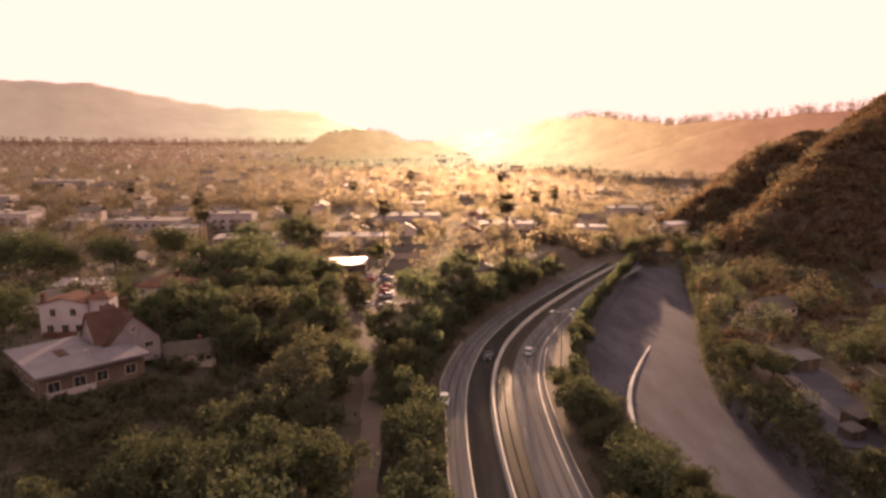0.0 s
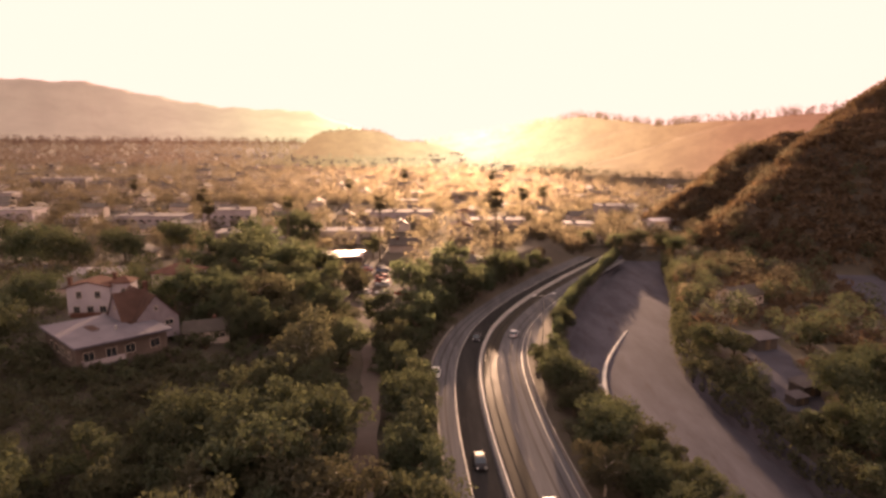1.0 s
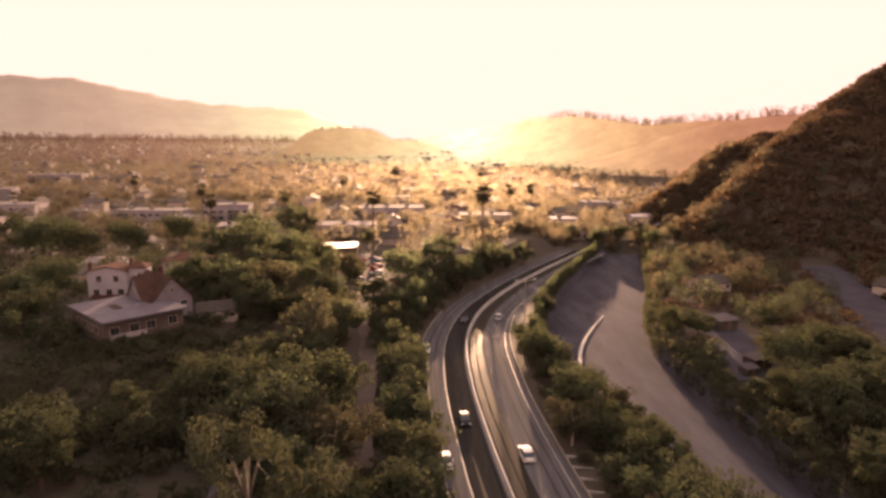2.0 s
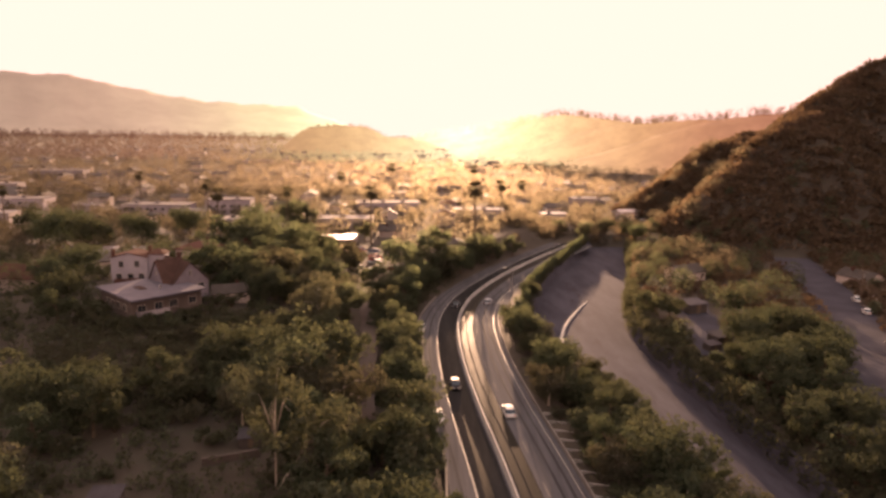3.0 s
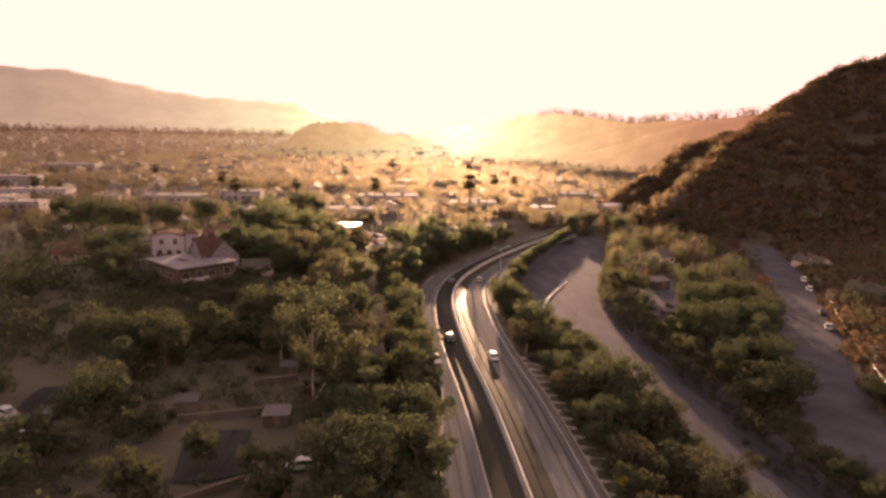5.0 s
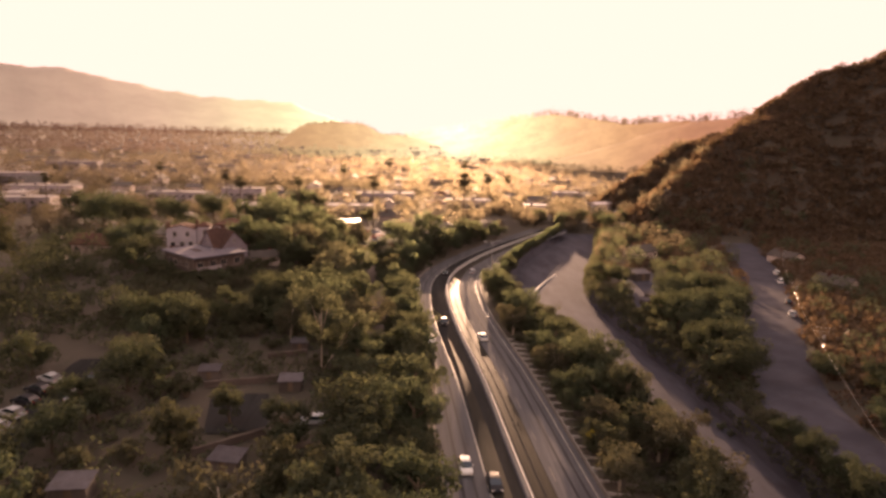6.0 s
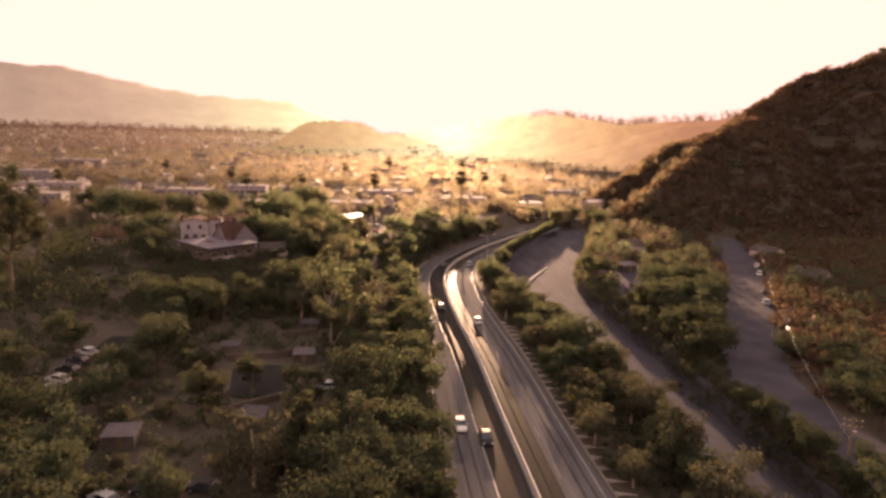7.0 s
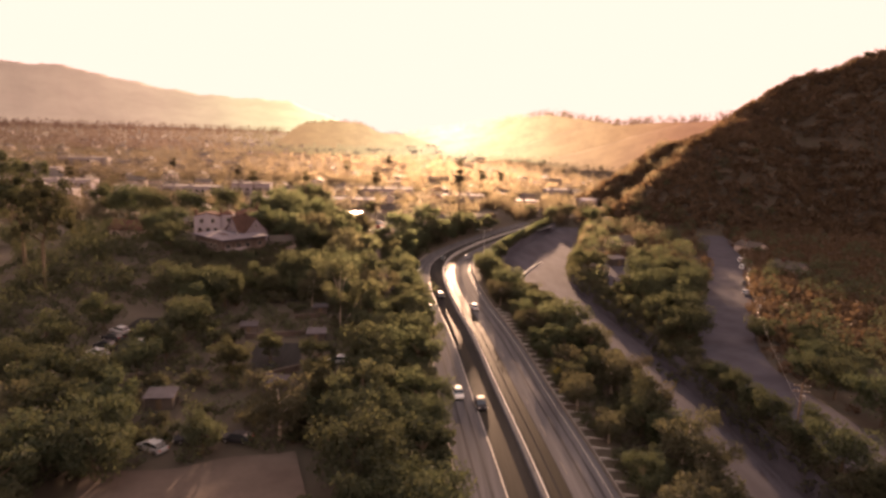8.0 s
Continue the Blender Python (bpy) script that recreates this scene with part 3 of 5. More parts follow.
# ribs behind the motorway's edge wall
rib = None
for k in range(40):
    y = 62 - 3.25 * k
    x = float(bar_x(y)) + 10.4
    m = pose(x, y, float(road_z(y)), 0, 0, -3)
    if rib is None:
        g = Geo().add([(0, -0.09, -1.2), (3.2, -0.09, -1.2), (3.2, -0.09, -0.1), (0, -0.09, 0.3), (0, 0.09, -1.2), (3.2, 0.09, -1.2), (3.2, 0.09, -0.1), (0, 0.09, 0.3)],
                      [(0, 1, 2, 3), (7, 6, 5, 4), (0, 4, 5, 1), (1, 5, 6, 2), (2, 6, 7, 3), (3, 7, 4, 0)])
        rib = tagged(part("buttress", g, M_BARRIER), "pale concrete buttress behind the motorway wall", "buttress", "wall buttresses")
        rib.matrix_world = m
    else:
        copy_thing(rib, m)


# ---- buildings ----
def window_part(parent, x, y, z, w, h, face):
    """A window on a wall that looks along face ('-y', '+y', '-x' or '+x'): frame and pane."""
    rz = {"-y": 0, "+x": 90, "+y": 180, "-x": 270}[face]
    e = 0.09
    g = Geo()
    g.box(-w / 2, -w / 2 + e, -0.07, 0.05, 0, h).box(w / 2 - e, w / 2, -0.07, 0.05, 0, h)
    g.box(-w / 2 + e, w / 2 - e, -0.07, 0.05, 0, e).box(-w / 2 + e, w / 2 - e, -0.07, 0.05, h - e, h)
    g.box(-0.03, 0.03, -0.06, 0.05, e, h - e)
    f = part("window", g, M_TRIM, parent)
    f.matrix_local = pose(x, y, z, 0, 0, rz)
    part("pane", Geo().box(-w / 2 + e, w / 2 - e, -0.03, 0.02, e, h - e), M_GLASS, f)


def pitched(w, d, h, rise, over, hip=False):
    """A roof with eaves: two slabs that meet in a ridge along x, or a hipped body."""
    a, b = w / 2 + over, d / 2 + over
    t = 0.18
    if hip:
        r = max(a - b, 0.3)
        v = [(-a, -b, h), (a, -b, h), (a, b, h), (-a, b, h), (-r, 0, h + rise), (r, 0, h + rise)]
        v += [(x, y, z - t) for x, y, z in v[:4]]
        return Geo().add(v, [(0, 1, 5, 4), (2, 3, 4, 5), (1, 2, 5), (3, 0, 4), (9, 8, 7, 6), (0, 6, 7, 1), (1, 7, 8, 2), (2, 8, 9, 3), (3, 9, 6, 0)])
    top, low = h + rise + t, h + t - rise * over / (d / 2)
    return Geo().loft([[(x, -b, low - t), (x, 0, top - t), (x, b, low - t), (x, b, low), (x, 0, top), (x, -b, low)] for x in (-a, a)])


def walls(w, d, h, rise=0.0, base=-1.5):
    g = Geo().box(-w / 2, w / 2, -d / 2, d / 2, base, h)
    if rise:
        for s in (-1, 1):
            x0, x1 = (w / 2 - 0.2, w / 2) if s > 0 else (-w / 2, -w / 2 + 0.2)
            g.add([(x0, -d / 2, h), (x1, -d / 2, h), (x1, d / 2, h), (x0, d / 2, h), (x0, 0, h + rise), (x1, 0, h + rise)],
                  [(0, 1, 5, 4), (2, 3, 4, 5), (1, 2, 5), (3, 0, 4)])
    return g


def chimney_part(parent, x, y, z0, z1):
    part("chimney", Geo().box(x - 0.4, x + 0.4, y - 0.35, y + 0.35, z0, z1).box(x - 0.5, x + 0.5, y - 0.45, y + 0.45, z1, z1 + 0.15), M_TILE, parent)


def house(kind, name="house"):
    """One of the ordinary houses of the town."""
    w, d, h, rise, roof, wall_m, roof_m, label = kind
    e = new(name)
    part("wall", walls(w, d, h, rise if roof == "gable" else 0), wall_m, e)
    if roof == "flat":
        g = Geo().box(-w / 2 - 0.3, w / 2 + 0.3, -d / 2 - 0.3, d / 2 + 0.3, h, h + 0.3, 0.05)
        r = part("roof", g, roof_m, e)
        part("parapet", Geo().box(-w / 2 - 0.3, w / 2 + 0.3, -d / 2 - 0.3, -d / 2 - 0.08, h + 0.3, h + 0.65), wall_m, r)
        part("parapet", Geo().box(-w / 2 - 0.3, w / 2 + 0.3, d / 2 + 0.08, d / 2 + 0.3, h + 0.3, h + 0.65), wall_m, r)
        part("roof_unit", Geo().box(-w * 0.2, -w * 0.2 + 1.6, -0.6, 0.8, h + 0.3, h + 1.3, 0.08), M_SHEETMETAL, r, "metal rooftop air unit")
        part("roof_unit", Geo().box(w * 0.25, w * 0.25 + 1.1, d * 0.15, d * 0.15 + 1.1, h + 0.3, h + 1.0, 0.08), M_SHEETMETAL, r, "metal rooftop air unit")
    else:
        part("roof", pitched(w, d, h, rise, 0.5, roof == "hip"), roof_m, e)
        chimney_part(e, w * 0.2, d * 0.12, h, h + rise + 0.7)
    storeys = 2 if h > 5 else 1
    for s in range(storeys):
        for x in np.linspace(-w / 2 + 1.6, w / 2 - 1.6, max(2, int(w / 3.5))):
            if s == 0 and abs(x) < 0.9:
                continue
            window_part(e, float(x), -d / 2, 0.95 + 2.9 * s, 1.3, 1.25, "-y")
        window_part(e, w / 2, -d / 4, 0.95 + 2.9 * s, 1.2, 1.2, "+x")
        window_part(e, -w / 2, -d / 4, 0.95 + 2.9 * s, 1.2, 1.2, "-x")
    part("door", Geo().box(-0.5, 0.5, -d / 2 - 0.05, -d / 2 + 0.02, 0, 2.05), M_TRIM, e)
    return tagged(e, label, "house", "houses of the town")


HOUSE_KINDS = [
    (11, 8, 3.0, 2.0, "gable", M_CREAM, M_SHINGLE, "low cream stucco house with a brown shingle gable roof"),
    (13, 9, 3.0, 2.0, "hip", M_CREAM, M_SHINGLE, "cream stucco bungalow with a hipped shingle roof"),
    (10, 9, 5.8, 1.9, "hip", M_GREYWALL, M_TILE, "pale two-storey house with a clay tile hipped roof"),
    (14, 10, 3.6, 0, "flat", M_GREYWALL, M_GREYROOF, "pale grey flat-roofed building with rooftop units"),
    (12, 8, 3.0, 2.6, "gable", M_CREAM, M_TILE, "cream house with a steep clay tile gable roof"),
    (20, 12, 6.2, 0, "flat", M_GREYWALL, M_GREYROOF, "pale two-storey flat-roofed apartment building"),
]
PROTO = {}
BUILT = []


def put(key, make, x, y, z, rot, s=1.0):
    """The first of a kind is made, the others copy it."""
    m = pose(x, y, z, 0, 0, rot)
    if key not in PROTO:
        ob = make()
        ob.matrix_world = m @ Matrix.Diagonal((s, s, s, 1))
        PROTO[key] = (ob, s)
        return ob
    ob, s0 = PROTO[key]
    return copy_thing(ob, m @ Matrix.Diagonal((s / s0, s / s0, s / s0, 1)))


def settle(k, x, y, rot):
    w, d = HOUSE_KINDS[k][:2]
    KEEP_OFF.append((x, y, max(w, d) * 0.5 + 0.8))
    BUILT.append((x, y))
    return put(("house", k), lambda: house(HOUSE_KINDS[k]), x, y, float(land(x, y)) + 0.1, rot)


# white two-storey house with a corner tower on the left rise
wh = tagged(new("white_house"), "white stucco two-storey house with low clay tile roofs on a rise", "house")
wh.matrix_world = pose(-73.7, 120.6, 9.4, 0, 0, 4)
gw = part("gable_wing", walls(6.2, 8.8, 6.6, 1.1), M_WHITE, wh)
gw.matrix_local = pose(0, 3.1, 0, 0, 0, 90)
gr = part("wing_roof", pitched(6.2, 8.8, 6.6, 1.1, 0.3), M_TILE, wh)
gr.matrix_local = pose(0, 3.1, 0, 0, 0, 90)
part("tower", Geo().box(4.4, 8.3, 1.0, 5.0, -2, 7.3), M_WHITE, wh)
sr = part("tower_roof", pitched(3.9, 4.0, 7.3, 1.1, 0.35, True), M_TILE, wh)
sr.location = (6.35, 3.0, 0)
for x in (-1.9, 1.9):
    window_part(wh, x, 0, 4.1, 1.2, 1.6, "-y")
for x in (-2.6, 0.2, 2.8):
    window_part(wh, x, 0, 0.9, 1.4, 1.6, "-y")
for z in (0.9, 4.4):
    window_part(wh, 6.9, 1.0, z, 1.1, 1.6, "-y")
window_part(wh, 8.3, 3.0, 4.4, 1.1, 1.5, "+x")
for y in (1.5, 4.5):
    window_part(wh, -4.4, y, 4.0, 1.1, 1.4, "-x")
    window_part(wh, -4.4, y, 0.9, 1.1, 1.4, "-x")
part("terrace_wall", Geo().box(-3.0, 3.2, -2.2, -1.9, -1.5, 1.6), M_TILE, wh, "low red-brown terrace wall")
part("door", Geo().box(4.7, 5.6, 0.94, 1.02, 0, 2.1), M_TRIM, wh)
for x, y in ((-3.9, 1.0), (3.6, 5.4)):
    chimney_part(wh, x, y, 6.8, 8.5)
KEEP_OFF += [(-73, 126, 8), (-71, 115, 5)]

# wide flat-roofed building on the slope below it
fr = tagged(new("flat_roofed_house"), "wide low house with a pale flat overhanging roof", "house")
fr.matrix_world = pose(-62.0, 99.7, 7.7, 0, 0, 46)
part("wall", Geo().box(-5.4, 5.4, -8.0, 8.0, -3.5, 4.9), M_BROWNWALL, fr)
r = part("roof", Geo().box(-6.0, 6.0, -9.5, 9.5, 4.9, 5.3, 0.08), M_FLATROOF, fr)
part("annex_wall", Geo().box(5.4, 9.9, -8.0, -2.0, -3.5, 4.9), M_BROWNWALL, fr)
part("annex_roof", Geo().box(6.0, 10.5, -9.5, -1.4, 4.9, 5.28, 0.08), M_FLATROOF, fr)
window_part(fr, 7.7, -8.0, 2.0, 1.8, 1.7, "-y")
part("solar_panel", Geo().box(-0.6, 0.9, -1.2, 2.6, 5.3, 5.42, 0.02), M_DARKROOF, r, "dark roof panel")
part("roof_vent", Geo().tube([(3, -3, 5.3), (3, -3, 6.0)], [0.25, 0.25], 10), M_SHEETMETAL, r)
part("terrace", Geo().box(-4.6, 2.0, -9.4, -8.0, 1.2, 1.5), M_CONCRETE, fr)
part("railing", Geo().box(-4.6, 2.0, -9.4, -9.3, 1.5, 2.5).box(-4.6, -4.5, -9.3, -8.0, 1.5, 2.5), M_GREYWALL, fr)
for x in (-3.4, 0.2, 3.4):
    window_part(fr, x, -8.0, 2.0, 1.8, 1.7, "-y")
for y in (-4.5, -1.5, 1.5, 4.5):
    window_part(fr, -5.4, y, 2.0, 1.8, 1.6, "-x")
    if y > 0:
        window_part(fr, 5.4, y, 2.0, 1.8, 1.6, "+x")
KEEP_OFF += [(-60, 100, 8.2), (-52.5, 101.6, 5), (-72, 113, 5), (-79, 117, 4)]
TREE_OFF += [(-60, 95, 12), (-51, 103, 8), (-73, 93, 8), (-42, 103, 8)]

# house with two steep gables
gh = tagged(new("gabled_house"), "stucco house with two steep dark shingle gables, shade painted into its walls", "house")
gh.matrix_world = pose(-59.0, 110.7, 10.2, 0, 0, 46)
w = part("wall", walls(12, 8.6, 2.5, 4.6), M_SHADEWALL, gh)
w.matrix_local = pose(1.3, 0, 0, 0, 0, 90)
w = part("roof", pitched(12, 8.6, 2.5, 4.6, 0.3), M_DARKROOF, gh)
w.matrix_local = pose(1.3, 0, 0, 0, 0, 90)
w = part("gable_wing", walls(6.0, 7.4, 2.9, 4.7), M_SHADEWALL, gh)
w.location = (-1.5, -1.2, 0)
w = part("wing_roof", pitched(6.0, 7.4, 2.9, 4.7, 0.25), M_DARKROOF, gh)
w.location = (-1.5, -1.2, 0)
for o in (-0.6, 3.7):
    window_part(gh, o, -6.0, 0.9, 1.7, 1.1, "-y")
window_part(gh, 1.3, -6.0, 4.1, 0.7, 1.1, "-y")
for y in (-3.4, 1.0):
    window_part(gh, -4.5, y, 0.9, 1.1, 1.1, "-x")
window_part(gh, -4.5, -1.2, 4.4, 0.7, 1.0, "-x")
part("door", Geo().box(-4.56, -4.48, -1.65, -0.75, 0, 1.95), M_TRIM, gh)
chimney_part(gh, 3.3, 3.5, 3.5, 8.0)
KEEP_OFF += [(-60, 112, 7.5), (-56, 107, 5)]
TREE_OFF += [(-46, 92, 9), (-38, 94, 7), (-51, 103, 9)]

# large buildings farther off
def block(x, y, w, d, h, rot, wall_m, roof_m, label, ridge_rise=0.0):
    e = tagged(new("large_building"), label, "building")
    e.matrix_world = pose(x, y, float(land(x, y)), 0, 0, rot)
    part("wall", Geo().box(-w / 2, w / 2, -d / 2, d / 2, -2, h), wall_m, e)
    if ridge_rise:
        part("roof", pitched(w, d, h, ridge_rise, 0.6), roof_m, e)
    else:
        r = part("roof", Geo().box(-w / 2 - 0.2, w / 2 + 0.2, -d / 2 - 0.2, d / 2 + 0.2, h, h + 0.35, 0.06), roof_m, e)
        for k in range(max(1, int(w / 12))):
            part("roof_unit", Geo().box(-w / 2 + 4 + 11 * k, -w / 2 + 6 + 11 * k, -1, 1.2, h + 0.35, h + 1.5, 0.1), M_GREYROOF, r)
    for s in range(max(1, int(h / 3.2))):
        for xx in np.arange(-w / 2 + 2, w / 2 - 1.5, 4.0 if y < 330 else 6.5):
            window_part(e, float(xx), -d / 2, 1.0 + 3.1 * s, 1.9, 1.4, "-y")
    for k in range(int(max(w, d) / 8) + 1):
        a = radians(rot)
        o = -max(w, d) / 2 + 4 + 8 * k
        dx, dy = (o, 0) if w >= d else (0, o)
        KEEP_OFF.append((x + dx * math.cos(a) - dy * math.sin(a), y + dx * math.sin(a) + dy * math.cos(a), min(w, d) / 2 + 2))
    BUILT.append((x, y))
    for k in range(int(w / 5)):
        BEFORE.append((x - w / 2 + 2.5 + 5 * k + 2 * math.sin(7.0 * k + x), y - d / 2 - 5 - 2 * math.sin(5.0 * k + y)))
    return e


BEFORE = []
PALE = "long pale stucco school building with a flat roof"
block(-140, 306, 34, 14, 6.8, -4, M_GREYWALL, M_GREYROOF, PALE)
block(-106, 318, 24, 12, 8.2, 3, M_GREYWALL, M_GREYROOF, PALE)
block(-118, 290, 16, 12, 5.0, -4, M_CREAM, M_GREYROOF, "low cream annex with a flat roof")
block(-80, 262, 26, 14, 5.0, 8, M_GREYWALL, M_GREYROOF, "pale shop building with a flat roof and roof units")
metal = block(-33.6, 213, 15, 13, 3.4, 4, M_BROWNWALL, M_DARKROOF, "low shed with a shining corrugated metal roof", 0.25)
wave = [(x, 0.045 * math.sin(4 * math.pi * x)) for x in np.arange(-7.8, 7.81, 0.05)]
for k in range(5):
    y0, y1 = -6.6 + 2.66 * k, -5.0 + 2.66 * k
    part("roof_sheet", Geo().strip([(x, y1, 3.78 + z) for x, z in wave], [(x, y0, 3.78 + z) for x, z in wave]), M_SHEETMETAL, metal, "corrugated sheet of bright metal", smooth=True)
block(-38, 262, 30, 13, 5.0, 2, M_CREAM, M_GREYROOF, "pale stucco warehouse with a flat roof")
block(-20, 330, 36, 15, 6.0, 3, M_GREYWALL, M_GREYROOF, "pale stucco warehouse with a flat roof")
block(-205, 262, 30, 14, 7.0, 10, M_GREYWALL, M_GREYROOF, PALE)
block(-232, 330, 40, 15, 7.0, 5, M_GREYWALL, M_GREYROOF, PALE)
block(112, 400, 18, 14, 6.0, 2, M_CREAM, M_FLATROOF, "low pale building with a bright flat roof")
block(76, 328, 15, 12, 5.5, -2, M_CREAM, M_FLATROOF, "low pale building with a bright flat roof")
block(117, 320, 16, 10, 4.5, 20, M_CREAM, M_SHEETMETAL, "workshop with a shining metal roof", 0.9)
block(30, 300, 26, 12, 5.0, 0, M_CREAM, M_GREYROOF, "pale stucco warehouse with a flat roof")
block(-300, 420, 36, 16, 8.0, 12, M_GREYWALL, M_GREYROOF, PALE)
block(-330, 560, 46, 16, 8.0, 6, M_GREYWALL, M_GREYROOF, PALE)


# sheds under the trees
def shed(w, d, h):
    e = new("garden_shed")
    part("wall", Geo().box(-w / 2, w / 2, -d / 2, d / 2, -0.6, h), M_SHINGLE, e)
    part("roof", Geo().add([(-w / 2 - 0.3, -d / 2 - 0.3, h), (w / 2 + 0.3, -d / 2 - 0.3, h), (w / 2 + 0.3, d / 2 + 0.3, h + 0.5), (-w / 2 - 0.3, d / 2 + 0.3, h + 0.5),
                            (-w / 2 - 0.3, -d / 2 - 0.3, h + 0.12), (w / 2 + 0.3, -d / 2 - 0.3, h + 0.12), (w / 2 + 0.3, d / 2 + 0.3, h + 0.62), (-w / 2 - 0.3, d / 2 + 0.3, h + 0.62)],
                           [(3, 2, 1, 0), (4, 5, 6, 7), (0, 1, 5, 4), (1, 2, 6, 5), (2, 3, 7, 6), (3, 0, 4, 7)]), M_SHEDROOF, e, "weathered grey sheet roof")
    part("door", Geo().box(-0.5, 0.5, -d / 2 - 0.05, -d / 2 + 0.02, 0, 2.0), M_BARK, e)
    return tagged(e, "small shed with a weathered grey sheet roof among trees", "shed", "sheds under the trees")


for x, y, rot, s in ((-37.2, 30.2, 5, 0.75), (-25.2, -1.2, -12, 0.85), (-41.5, -8, 4, 0.9), (-22, 25.2, 4, 0.8), (-24, 45.2, 6, 0.7), (-57.5, -10, 8, 0.9)):
    put("shed", lambda: shed(4.6, 3.4, 2.1), x, y, float(land(x, y)) + 0.15, rot, s)
    n = math.hypot(x + 2, y + 106)
    KEEP_OFF.append((x, y, 3.0))
    TREE_OFF += [(x - a * (x + 2) / n, y - a * (y + 106) / n, 4.6) for a in (3, 8, 13)]

for x, y, rot, s in ((70.5, 103, 20, 1.0), (75, 129, 18, 1.2), (66.5, 98.5, 20, 0.7)):
    put("shed", lambda: shed(4.6, 3.4, 2.1), x, y, float(land(x, y)) + 0.25, rot, s)

# low garden walls round the yard
for (xa, ya), (xb, yb) in (((-36.9, 25.6), (-24.3, 28.6)), ((-31, 2.2), (-22.6, 8.7)), ((-29.1, 39.4), (-22, 42))):
    n, z = math.hypot(xb - xa, yb - ya), float(max(land(xa, ya), land(xb, yb)))
    e = tagged(part("garden_wall", Geo().box(0, n, -0.12, 0.12, -1.2, 1.0, 0.03).box(-0.05, n + 0.05, -0.2, 0.2, 1.0, 1.12, 0.03), M_BROWNWALL), "low brown plastered garden wall beside a yard", "wall")
    e.matrix_world = pose(xa, ya, z, 0, 0, math.degrees(math.atan2(yb - ya, xb - xa)))
    KEEP_OFF += [(xa + (xb - xa) * k / 4, ya + (yb - ya) * k / 4, 1.6) for k in range(5)]

# small house beside the gabled one
put(("house", 0), lambda: house(HOUSE_KINDS[0]), -46.5, 113.5, float(land(-46.5, 113.5)) + 0.1, 20, 0.75)
KEEP_OFF.append((-46.5, 113.5, 5.0))
# ordinary houses
for k, x, y, rot in ((3, -100, 174, 8), (1, -92, 150, 12), (4, -100, 122, -8), (2, -66, 150, -12),
                     (0, 90, 172, 25), (0, 136, 118, 115), (0, 146, 164, 110)):
    settle(k, x, y, rot)
rng = np.random.default_rng(5)
tries = [(-58, 168), (-95, 178), (-130, 150), (-150, 190), (-125, 225)]
for row in range(13):
    for col in range(26):
        x = -470 + 30 * col + rng.uniform(-6, 6) + 8 * (row % 2)
        y = 205 + 32 * row + rng.uniform(-6, 6) - 0.12 * x
        tries.append((x, y))
far_sites = []
for x, y in tries:
    if x > 0.38 * y or y < 150 or x < -0.95 * y:
        continue
    if y < 275 and -3 < x - float(ch_l(min(y, 300))) + 14 and x < float(ch_r(min(y, 300))) + 12:
        continue
    if y < 275 and abs(x - float(bar_x(y))) < 24:
        continue
    if float(land(x, y)) > 34 or any(math.hypot(x - a, y - b) < r + 8 for a, b, r in KEEP_OFF) or rng.uniform() < 0.22:
        continue
    if y > 345:
        far_sites.append((x, y))
        continue
    settle(int(rng.choice([0, 1, 2, 3, 4, 5], p=[0.24, 0.24, 0.14, 0.16, 0.12, 0.1])), x, y, float(rng.choice([6, 96, 186, 276])) + rng.uniform(-4, 4))


# houses too far off to count
for name, mat, which in (("far_houses", M_CREAM, 0), ("far_roofs", M_SHINGLE, 1)):
    hr = np.random.default_rng(8)
    g = Geo()
    more = [(hr.uniform(-0.8, 0.2) * y, y) for y in hr.uniform(560, 1300, 160)]
    for x, y in far_sites + more:
        w, d, h, rise = hr.uniform(10, 18), hr.uniform(7, 10), hr.choice([3.0, 3.2, 5.8]), hr.choice([0.2, 1.8, 2.2])
        one = Geo().box(-w / 2, w / 2, -d / 2, d / 2, -2, h) if which == 0 else pitched(w, d, h, rise, 0.4)
        m = pose(x, y, float(land(x, y)), 0, 0, float(hr.choice([4, 94])))
        g.add([m @ Vector(p) for p in one.v], one.f)
        KEEP_OFF.append((x, y, w * 0.4)) if which == 0 else None
    tagged(part(name, g, mat), "small pale houses scattered far off over the plain", "houses", kind="stuff")


# ---- vehicles ----
PAINTS = {"white": (0.7, 0.68, 0.65), "dark": (0.03, 0.03, 0.035), "silver": (0.4, 0.4, 0.41), "red": (0.25, 0.03, 0.025), "blue": (0.04, 0.07, 0.14)}


